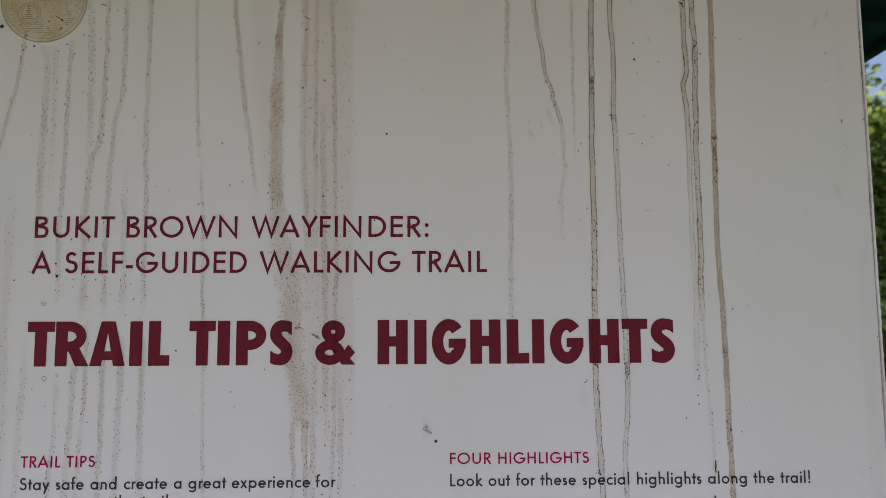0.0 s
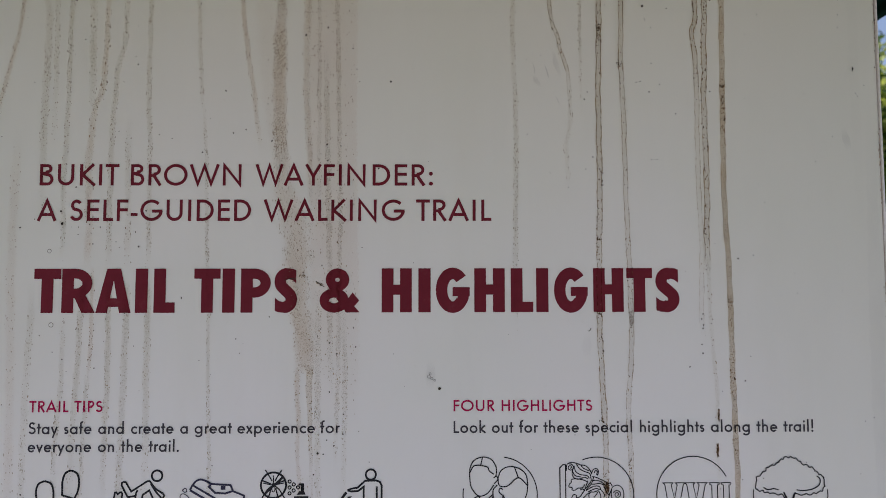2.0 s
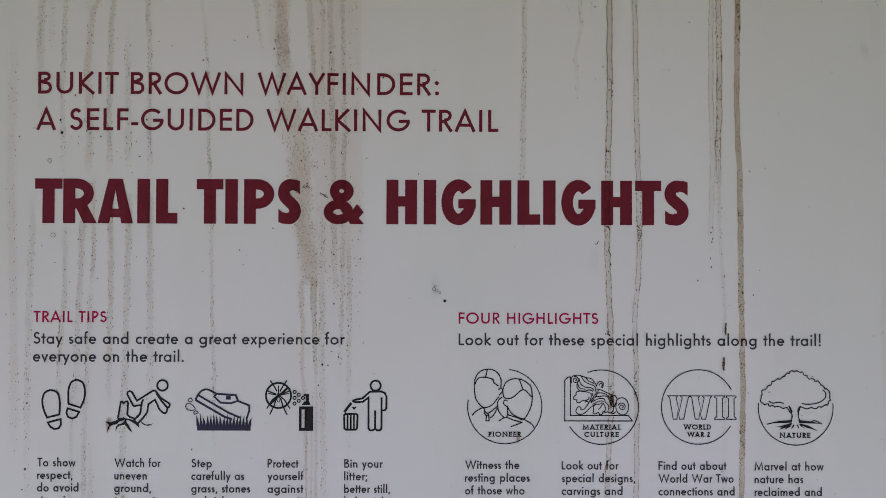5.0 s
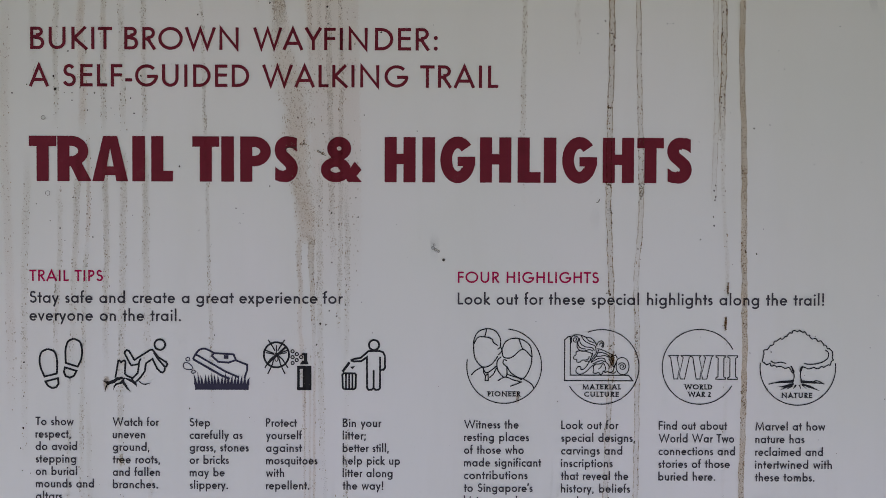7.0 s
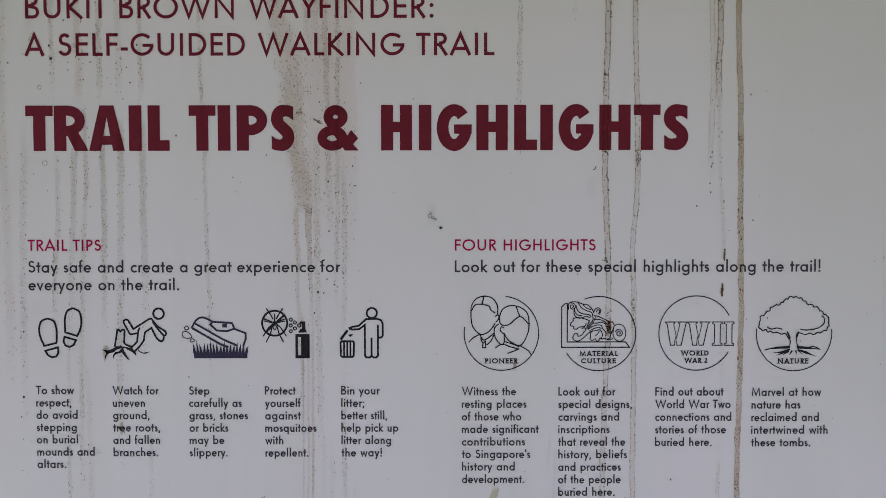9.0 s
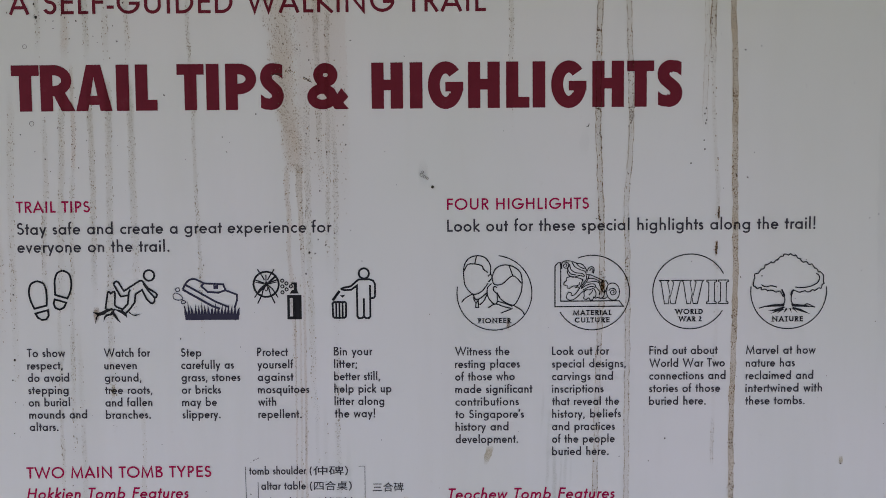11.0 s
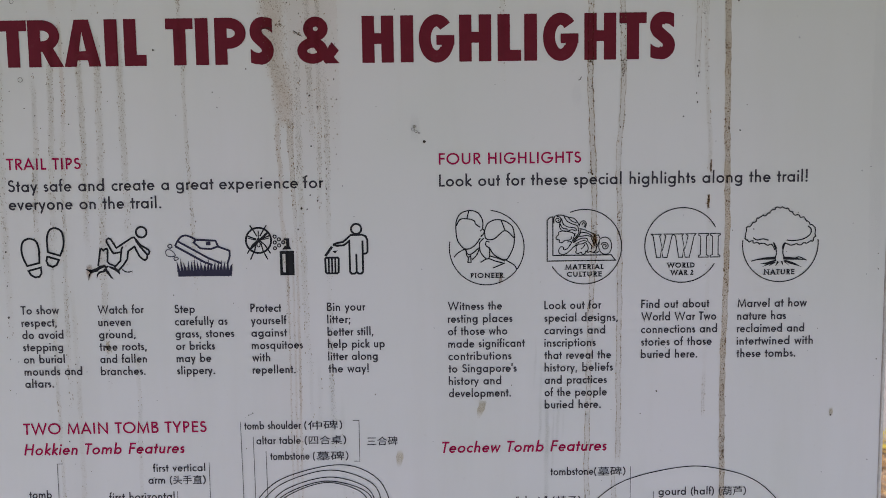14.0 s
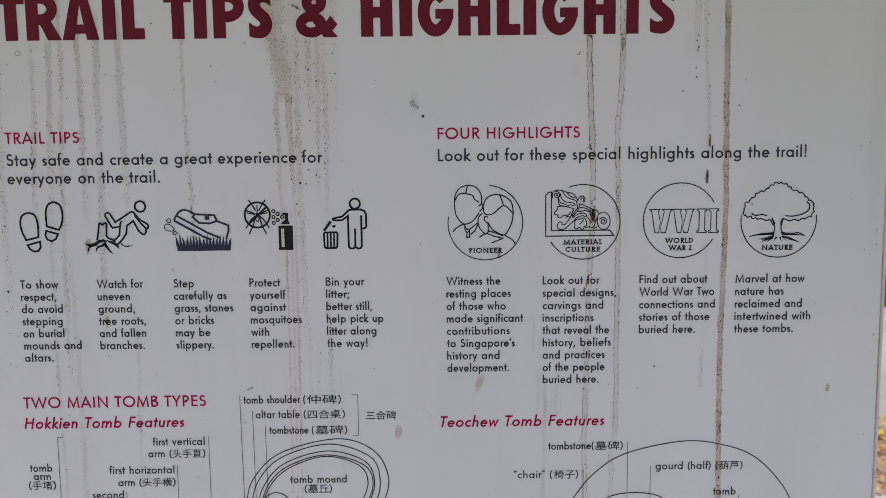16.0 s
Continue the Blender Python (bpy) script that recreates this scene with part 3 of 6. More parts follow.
def shrub(r, leaves, seed):
    rnd = random.Random(seed)
    root = new("shrub")
    bm = bmesh.new()
    for i in range(6):
        a = i * 1.05 + rnd.random()
        tube(bm, [(0.05 * math.cos(a), 0.05 * math.sin(a), -0.05), (0.3 * r * math.cos(a), 0.3 * r * math.sin(a), r * 0.6), (0.7 * r * math.cos(a), 0.7 * r * math.sin(a), r * 1.2)], [0.03, 0.02, 0.006], 6)
    part("stems", bm, BARK, root)
    vs, fs = [], []
    for _ in range(leaves):
        a, e, d = rnd.uniform(0, 6.3), rnd.uniform(0.0, 1.5), r * rnd.uniform(0.35, 1.05)
        p = Vector((d * math.cos(a) * math.cos(e * 0.9), d * math.sin(a) * math.cos(e * 0.9), 0.1 + 1.25 * d * math.sin(e)))
        s = 0.062 * rnd.uniform(0.6, 1.4)
        m = Euler((rnd.uniform(-1, 1), rnd.uniform(-1, 1), rnd.uniform(0, 6.3))).to_matrix()
        b = len(vs)
        for q in ((0, -s, 0), (s * 0.4, 0, 0.1 * s), (0, s, 0), (-s * 0.4, 0, 0.1 * s)):
            vs.append(p + m @ Vector(q))
        fs += [(b, b + 1, b + 2), (b, b + 2, b + 3)]
    flat("foliage", vs, fs, SHRUB_LEAF, root)
    return tagged(root, "dense dark green roadside shrub in partial shade", "shrub", "roadside shrubs")


first = tree(6.0, 2.0, 3.9, 26000, 11, 0.055)
first.matrix_basis = pose(6.1, 10.6, -0.03)
for x, y, turn in ((2.6, 12.5, 70), (9.8, 12.0, 160), (6.9, 15.5, 250), (-2.5, 13.0, 20)):
    copy_thing(first, pose(x, y, -0.03, 0, 0, turn))
bush = shrub(1.25, 7000, 21)
bush.matrix_basis = pose(5.2, 11.6, -0.03)
for x, y, turn in ((7.3, 12.3, 50), (8.9, 14.3, 120), (3.3, 13.2, 200), (6.2, 13.6, 300)):
    copy_thing(bush, pose(x, y, -0.03, 0, 0, turn))

# ---------------------------------------------------------------- the notice board
X0, X1, Z0, Z1 = -0.430, 0.4865, 0.62, 1.972
board = tagged(new("notice_board"), "white trail notice board with maroon print and dirt streaks", "notice board")
bm = box(bmesh.new(), X0, X1, 0.0, 0.024, Z0, Z1, 0.0012, 2)
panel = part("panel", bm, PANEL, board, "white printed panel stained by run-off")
for name, x0, x1, z0, z1 in (("side_trim", X1 + 0.0008, X1 + 0.0030, Z0, Z1), ("side_trim", X0 - 0.0032, X0 - 0.0007, Z0, Z1),
                             ("end_trim", X0 - 0.003, X1 + 0.003, Z1 + 0.0007, Z1 + 0.004), ("end_trim", X0 - 0.003, X1 + 0.003, Z0 - 0.004, Z0 - 0.0007)):
    part(name, box(bmesh.new(), x0, x1, -0.0012, 0.030, z0, z1, 0.0008, 2), TRIM, board, "thin pale painted edging strip")
for x in (X0, X1 + 0.0004):
    part("seam", box(bmesh.new(), x - 0.0004, x + 0.0004, 0.0004, 0.02, Z0 + 0.002, Z1 - 0.002), SEAM, board, "grimy dark seam")
for x in (-0.30, 0.36):
    bm = box(bmesh.new(), x - 0.04, x + 0.04, 0.032, 0.112, -0.05, 2.007, 0.006)
    post = part("post", bm, GREEN, board, "dark green square steel post")
    for z in (0.85, 1.75):
        part("bracket", box(bmesh.new(), x - 0.06, x + 0.06, 0.0245, 0.0325, z - 0.03, z + 0.03, 0.003), GREEN, board)
# The long front overhang is unseen, added to shade the panel's top.
bm = box(bmesh.new(), -0.78, 0.80, -1.15, 1.05, 2.006, 2.036, 0.004)
part("roof", bm, GREEN, board, "dark green painted canopy roof")
for x in (-0.78, 0.785):
    part("fascia", box(bmesh.new(), x, x + 0.016, -1.16, 1.06, 1.990, 2.06, 0.003), GREEN, board)
for y in (-1.10, -0.75, -0.45, -0.1, 0.32, 0.72):
    part("rafter", box(bmesh.new(), -0.76, 0.78, y, y + 0.04, 1.984, 2.007, 0.003), GREEN, board)

# ---------------------------------------------------------------- the print: title and headings
CAP = 0.0432


def bold(pr, c, x0, x1, z):
    """Heavy condensed capitals of the title."""
    w, s = (x1 - x0) / CAP, 0.268
    at = lambda p: (x0 + p[0] * CAP, z + p[1] * CAP)
    fill = lambda *p: pr.fill([at(q) for q in p])
    bar = lambda a, b, c2, d: fill((a, b), (c2, b), (c2, d), (a, d))
    pen = lambda p, t: pr.stroke([at(q) for q in p], t * CAP)
    if c == "T":
        bar(w / 2 - s / 2, 0, w / 2 + s / 2, 0.9)
        bar(0, 0.77, w, 1)
    elif c == "I":
        bar(0, 0, w, 1)
    elif c == "L":
        bar(0, 0, s, 1)
        bar(s - 0.01, 0, w, 0.235)
    elif c == "H":
        bar(0, 0, s, 1)
        bar(w - s, 0, w, 1)
        bar(s - 0.01, 0.40, w - s + 0.01, 0.63)
    elif c == "P":
        bar(0, 0, s, 1)
        pen([(s - 0.02, 0.885), (0.30, 0.885)] + arc(0.30, 0.67, w - 0.125 - 0.30, 0.215, 90, -90, 14) + [(s - 0.02, 0.455)], 0.232)
    elif c == "R":
        bar(0, 0, s, 1)
        pen([(s - 0.02, 0.89), (0.30, 0.89)] + arc(0.30, 0.665, w - 0.185 - 0.30, 0.225, 90, -90, 14) + [(s - 0.02, 0.44)], 0.222)
        fill((0.24, 0.45), (0.50, 0.47), (w, 0), (w - 0.30, 0))
    elif c == "A":
        fill((0, 0), (0.262, 0), (w / 2, 0.74), (w / 2, 1), (w / 2 - 0.155, 1))
        fill((w, 0), (w / 2 + 0.155, 1), (w / 2, 1), (w / 2, 0.74), (w - 0.262, 0))
        bar(0.2, 0.135, w - 0.2, 0.33)
    elif c == "G":
        pen(arc(w / 2, 0.5, w / 2 - 0.133, 0.385, 42, 322, 30), 0.26)
        bar(0.385, 0.365, w, 0.57)
        fill(*arc(w / 2, 0.5, w / 2, 0.513, -58, -10, 8), (w, 0.5), (w - 0.268, 0.5), (w - 0.285, 0.24))
    elif c == "S":
        pen(arc(w * 0.52, 0.705, w * 0.52 - 0.135, 0.172, 40, 236, 16) + arc(w * 0.47, 0.295, w * 0.53 - 0.135, 0.172, 56, -140, 18), 0.262)
        fill((w * 0.62, 1.0), (w * 0.80, 0.995), (w * 0.95, 0.965), (w * 0.95, 0.665), (w * 0.78, 0.735), (w * 0.60, 0.76))
        fill((w * 0.36, 0.0), (w * 0.20, 0.005), (w * 0.03, 0.04), (w * 0.03, 0.335), (w * 0.20, 0.265), (w * 0.38, 0.24))
    elif c == "&":
        pr.stroke([at(q) for q in arc(w * 0.44, 0.742, 0.160, 0.152, 0, 345, 23)], 0.213 * CAP, True)
        pr.stroke([at(q) for q in arc(w * 0.36, 0.272, 0.225, 0.170, 0, 345, 23)], 0.213 * CAP, True)
        fill((w * 0.22, 0.56), (w * 0.46, 0.56), (w, 0), (w * 0.66, 0))
        fill((w * 0.62, 0.20), (w * 0.82, 0.455), (w * 0.99, 0.27), (w * 0.80, 0.07))


for word in ((("T", -352.6, -326.4), ("R", -325.4, -292.7), ("A", -292.2, -257.9), ("I", -253.9, -241.8), ("L", -235.8, -215.2)),
         (("T", -196.6, -171), ("I", -169, -156.9), ("P", -150.9, -121.3), ("S", -118.2, -95.7)),
         (("&", -73.6, -34.5),),
         (("H", -13, 16.6), ("I", 23.1, 35.1), ("G", 40.1, 73.6), ("H", 78.1, 108.1), ("L", 114.1, 136.1), ("I", 139.1, 151.1),
              ("G", 156.6, 190), ("H", 195.5, 225.4), ("T", 228.4, 253.9), ("S", 256.9, 280.8))):
    for c, a, b in word:
        pr = Print()
        bold(pr, c, a / 1000, b / 1000, 1.4990)
        pr.done("title_letter", MAROON, panel, "heavy maroon title capital")


def line_of_print(name, material, label, body, a, b, z, cap, pen, slant=0.0):
    pr = Print()
    lettering(pr, body, a / 1000, b / 1000, z / 1000, cap, pen, slant)
    return pr.done(name, material, panel, label)


def span(body, pen):
    """Natural length of a line whose capitals are 1 high."""
    x = 0.0
    for i, c in enumerate(body):
        lb, wd, rb, _ = letter(c, pen)
        x += (lb if i else 0.0) + wd + (rb if i < len(body) - 1 else 0.0)
    return x


def letters_of_print(name, material, label, body, a, b, z, cap, pen, slant=0.0):
    """The same line with each letter as a part of its own."""
    k = (b - a) / span(body, pen)
    for at, c in enumerate(body):
        if c != " ":
            x = a + k * (span(body[:at + 1], pen) - span(c, pen))
            line_of_print(name, material, label, c, x, x + k * span(c, pen), z, cap, pen, slant)


for word, a, b in (("BUKIT", -350.9, -272.8), ("BROWN", -261.3, -152.2), ("W", -138.6, -110.6), ("AY", -110.9, -72.6), ("FIN", -70.9, -29.3), ("DER:", -22.6, 37.4)):
    letters_of_print("capital_letter", MAROON, "maroon capital", word, a, b, 1624.5, 0.0213, 0.141)
for word, a, b in (("A", -352.5, -332.8), ("SELF-GUIDED", -320.2, -142.2), ("WALKIN", -130.1, -18.2), ("G", -13.4, 9.3), ("TRAIL", 20.8, 95.3)):
    letters_of_print("capital_letter", MAROON, "maroon capital", word, a, b, 1589.2, 0.0213, 0.141)
for body, a, b, z, cap, lean in (("TRAIL TIPS", -352.8, -282.3, 1403.4, 0.0108, 0), ("FOUR HIGHLIGHTS", 57.3, 192.7, 1403, 0.0108, 0), ("TWO MAIN TOMB TYPES", -352.2, -173.3, 1146.1, 0.0112, 0),
                                 ("Hokkien Tomb Features", -352.8, -196.4, 1125.4, 0.0112, 0.2), ("Teochew Tomb Features", 54.7, 217.6, 1121.6, 0.0112, 0.2)):
    letters_of_print("heading_letter", CRIMSON, "crimson heading letter", body, a, b, z, cap, 0.150, lean)
for body, a, b, z in (("Stay safe and create a", -352.8, -199.6, 1382.5), ("great", -193.2, -157.2, 1382.5), ("experience", -152.0, -77.0, 1382.5), ("for", -71.9, -52.9, 1382.5), ("everyone on the trail.", -352.9, -208, 1365.4),
                      ("Look out for these special highlights along the trail!", 57.3, 408.7, 1382.2)):
    letters_of_print("small_letter", CHARCOAL, "dark grey letter", body, a, b, z, 0.0115, 0.142)

COLUMNS = (
    (-347.6, 1264.8, 12.0, (("To show", -310.8), ("respect,", -313.8), ("do avoid", -307.8), ("stepping", -308.8), ("on burial", -307.8), ("mounds and", -291.7), ("altars.", -319.9))),
    (-273.6, 1264.4, 12.05, (("Watch for", -229.3), ("uneven", -242.4), ("ground,", -238.4), ("tree roots,", -228.3), ("and fallen", -228.4), ("branches.", -230.4))),
    (-199.7, 1264.1, 12.05, (("Step", -180), ("carefully as", -148.9), ("grass, stones", -142.9), ("or bricks", -162), ("may be", -166.1), ("slippery.", -163.1))),
    (-126.4, 1264, 12.1, (("Protect", -96.7), ("yourself", -91.8), ("against", -91.8), ("mosquitoes", -76.8), ("with", -108.9), ("repellent.", -84.8))),
    (-52.7, 1264, 12.1, (("Bin your", -15.6), ("litter;", -30.6), ("better still,", -8.6), ("help pick up", 2.4), ("litter along", -4.7), ("the way!", -13.7))),
    (63.9, 1263, 12.25, (("Witness the", 116.4), ("resting places", 126.4), ("of those who", 121.4), ("made significant", 138.3), ("contributions", 125.3), ("to Singapore's", 130.2), ("history and", 115.2), ("development.", 124.2))),
    (157.3, 1262.6, 12.25, (("Look out for", 212.2), ("special designs,", 228.2), ("carvings and", 216.2), ("inscriptions", 207.1), ("that reveal the", 222.1), ("history, beliefs", 224), ("and practices", 218), ("of the people", 218), ("buried here.", 212))),
    (251, 1262.4, 12.3, (("Find out about", 316.8), ("World War Two", 323.8), ("connections and", 324.7), ("stories of those", 319.7), ("buried here.", 305.7))),
    (344.1, 1261.9, 12.3, (("Marvel at how", 411.3), ("nature has", 391.4), ("reclaimed and", 409.3), ("intertwined with", 418.1), ("these tombs.", 401.2))),
)
for left, base, pitch, lines in COLUMNS:
    for i, (body, right) in enumerate(lines):
        line_of_print("text_line", CHARCOAL, "small dark grey text", body, left, right, base - i * pitch, 0.0083, 0.150)


# ---------------------------------------------------------------- pictograms and emblems
PEN = 1.14


class Grid:
    """Draws on a small artwork grid: origin at its upper left corner, y down."""

    def __init__(self, x, z, unit):
        self.p, self.x, self.z, self.u = Print(), x / 1000, z / 1000, unit / 1000

    def at(self, q):
        return self.x + q[0] * self.u, self.z - q[1] * self.u

    def line(self, w, *pts):
        self.p.stroke([self.at(q) for q in pts], w * PEN * self.u)

    def curve(self, w, *pts, closed=False):
        self.p.stroke([self.at(q) for q in smooth(pts, 6, closed)], w * PEN * self.u, closed)

    def loop(self, w, *pts):
        self.p.stroke([self.at(q) for q in pts], w * PEN * self.u, True)

    def area(self, *pts):
        self.p.fill([self.at(q) for q in pts])

    def ring(self, x, y, r, w, ry=None):
        a = self.at((x, y))
        self.p.ring(a[0], a[1], r * self.u, w * PEN * self.u, 26, (ry or r) * self.u)

    def arc(self, x, y, r, a0, a1, w):
        a = self.at((x, y))
        self.p.stroke(arc(a[0], a[1], r * self.u, r * self.u, a0, a1, 56), w * self.u)

    def spiral(self, x, y, r, turns, start, w, way=1):
        n = int(22 * turns)
        self.line(w, *[(x + r * (1 - 0.82 * i / n) * math.cos(radians(start) + way * 2 * math.pi * turns * i / n),
                        y + r * (1 - 0.82 * i / n) * math.sin(radians(start) + way * 2 * math.pi * turns * i / n)) for i in range(n + 1)])

    def word(self, body, x0, x1, base, cap):
        lettering(self.p, body, self.at((x0, 0))[0], self.at((x1, 0))[0], self.at((0, base))[1], cap * self.u, 0.21, 0, True)

    def done(self, name, material, label):
        return self.p.done(name, material, panel, label)


U = 0.1806
g = Grid(-362.7, 1371.3, U)
g.curve(9, (150, 183), (118, 200), (107, 240), (114, 285), (131, 326), closed=False)
g.curve(9, (150, 183), (184, 196), (198, 232), (200, 280), (198, 316))
g.line(9, (128, 331), (201, 313))
g.loop(9, (138, 356), (205, 338), (207, 368), (195, 387), (172, 391), (150, 378))
g.curve(9, (290, 128), (260, 142), (246, 180), (245, 220), (246, 258))
g.curve(9, (290, 128), (322, 146), (333, 190), (328, 235), (311, 275))
g.line(9, (243, 256), (314, 278))
g.loop(9, (242, 281), (303, 299), (290, 325), (268, 336), (245, 327), (236, 305))
g.done("footprint_pictogram", BLACK, "outlined pair of shoe prints")

g = Grid(-362.3, 1371.3, U)
g.ring(743, 158, 28, 9)
g.line(8.5, (632, 262), (592, 269), (586, 262), (556, 206), (558, 194), (569, 188), (580, 193), (608, 240), (691, 187), (704, 185), (712, 195), (736, 226), (776, 251), (783, 262), (778, 274), (770, 277))
g.line(8.5, (711, 200), (736, 238), (770, 277), (768, 297), (758, 307), (746, 303), (728, 285), (704, 234), (669, 258), (663, 301), (640, 333), (613, 360), (599, 351), (595, 341), (626, 309), (634, 248), (642, 232))
g.line(8.5, (507, 335), (511, 311), (522, 246), (529, 243), (538, 253), (549, 244), (557, 243), (561, 252), (558, 297), (557, 313), (567, 324), (596, 336))
g.line(8.5, (534, 331), (549, 341), (559, 337))
g.area((437, 350), (470, 354), (496, 345), (516, 332), (547, 332), (543, 342), (516, 351), (502, 364), (478, 370), (465, 376), (458, 394), (451, 415), (453, 386), (461, 368), (451, 359))
g.area((496, 403), (497, 380), (508, 364), (529, 360), (541, 346), (551, 343), (556, 357), (545, 366), (531, 370), (516, 373), (506, 381))
g.area((549, 349), (561, 364), (573, 386), (588, 409), (569, 398), (551, 374), (542, 360))
g.area((553, 334), (585, 340), (606, 352), (620, 366), (621, 385), (612, 374), (594, 360), (571, 348))
g.area((628, 345), (644, 361), (659, 367), (698, 361), (669, 373), (650, 370), (633, 359))
g.done("tripping_pictogram", BLACK, "outlined stump, roots and stick shape")

g = Grid(-361.9, 1371.2, U)
g.curve(9, (917, 234), (929, 210), (948, 187), (974, 178), (1002, 187), (1030, 202))
g.line(9, (1030, 202), (1132, 208), (1145, 240), (1204, 263), (1204, 292), (1190, 335))
g.line(10, (917, 234), (1070, 322), (1112, 338))
g.line(9, (934, 210), (1090, 300), (1160, 330))
g.line(9, (1030, 200), (1016, 216), (1050, 248), (1105, 252), (1147, 238))
g.area((1080, 212), (1105, 212), (1105, 232), (1080, 232))
g.curve(4, (866, 262), (880, 252), (902, 262), (916, 284), (892, 290), (870, 282), closed=True)
g.curve(4, (878, 232), (894, 224), (900, 240), (886, 244), closed=True)
g.curve(4, (908, 300), (920, 292), (932, 302), (914, 310), closed=True)
g.done("shoe_pictogram", NAVY, "outlined walking shoe with drops")
g = Grid(-361.9, 1371.2, U)
g.area((926, 366), (1213, 366), (1212, 397), (928, 397))
rnd = random.Random(4)
for i in range(17):
    x, lean = 932 + i * 17.2, rnd.uniform(-6, 6) + (i - 8) * 1.0
    tip = rnd.uniform(294, 316) if i % 2 else rnd.uniform(310, 332)
    g.area((x - 9, 371), (x - 5 + lean * 0.35, 342), (x + lean, tip), (x + 4 + lean * 0.3, 342), (x + 9, 371))
g.done("grass_pictogram", NAVY, "solid tuft of printed grass")

g = Grid(-145.6, 1371.6, U)
g.ring(162, 212, 67, 9)
g.line(10, (112, 262), (212, 170))
g.ring(162, 232, 8, 4, 15)
g.ring(162, 208, 4, 8)
g.line(5, (162, 160), (162, 200))
for side in (-1, 1):
    for w, *pts in ((6, (44, 80), (22, 47), (8, 22)), (6, (58, 24), (12, 7)), (6, (62, -70), (32, -23), (8, -3)), (6, (46, -102), (22, -53), (12, -13)), (5, (56, 12), (10, 2))):
        g.line(w, *[(162 + side * a, 212 - b) for a, b in pts])
for x, y in ((248, 193), (270, 208), (248, 224), (293, 224), (270, 240), (248, 255)):
    g.ring(x, y, 8, 5)
for a, b, c, d in ((272, 270, 286, 400), (302, 270, 348, 400), (272, 270, 348, 286), (272, 384, 348, 400)):
    g.area((a, b), (c, b), (c, d), (a, d))
g.area((296, 203), (325, 203), (325, 244), (308, 244), (308, 214), (296, 214))
g.area((300, 243), (326, 243), (333, 262), (286, 262))
g.done("repellent_pictogram", BLACK, "crossed-out mosquito beside a spray can")

g = Grid(-145.5, 1371.5, U)
g.ring(680, 158, 27, 9)
g.line(9, (556, 240), (575, 246), (612, 244), (642, 222), (643, 385), (650, 396), (668, 396), (678, 386), (678, 290))
g.line(9, (678, 386), (688, 396), (704, 396), (712, 386), (712, 220))
g.line(9, (712, 290), (730, 289), (738, 280), (738, 215), (728, 196), (708, 189), (650, 190), (610, 226), (575, 232), (556, 240))
g.loop(9, (518, 309), (578, 309), (584, 316), (582, 386), (574, 393), (522, 393), (514, 386), (512, 316))
for x in (531, 548, 565):
    g.line(8, (x, 312), (x, 390))
g.line(12, (513, 300), (550, 250))
g.area((552, 274), (580, 270), (566, 287))
g.done("litter_pictogram", BLACK, "outlined stick shape beside a litter bin")

V = 0.1822
g = Grid(50.6, 1366.9, V)
g.arc(283, 240, 197, 83.5, -190.3, 5.3)
for pts in (((122, 155), (124, 100), (146, 60), (190, 43), (235, 54), (262, 95), (262, 140)), ((122, 155), (132, 205), (170, 245), (215, 232), (250, 188)),
            ((124, 122), (145, 89), (185, 87), (218, 97), (226, 115), (250, 132)), ((190, 45), (180, 88)), ((248, 152), (264, 142), (270, 160), (252, 182)),
            ((272, 152), (290, 112), (332, 93), (382, 102), (420, 134), (430, 190)), ((429, 190), (424, 235), (400, 288), (375, 305), (322, 278), (296, 238)),
            ((272, 152), (280, 192), (322, 194), (380, 151), (426, 190)), ((360, 96), (380, 151)), ((300, 246), (278, 226), (282, 206), (298, 212)),
            ((268, 190), (246, 215), (250, 262), (280, 298), (297, 288), (297, 246)), ((110, 288), (132, 265), (170, 247), (176, 276), (186, 292)),
            ((170, 247), (192, 276), (245, 238)), ((205, 302), (228, 280), (243, 248)), ((250, 318), (288, 298), (330, 312), (370, 322)),
            ((315, 347), (350, 334), (378, 322)), ((378, 304), (425, 332), (440, 356)), ((300, 284), (345, 298), (378, 312))):
    g.curve(5.3, *pts)
g.loop(5.3, (183, 316), (186, 290), (198, 282), (200, 316))
g.word("PIONEER", 197, 370, 400, 27)
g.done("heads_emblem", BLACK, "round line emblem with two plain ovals")

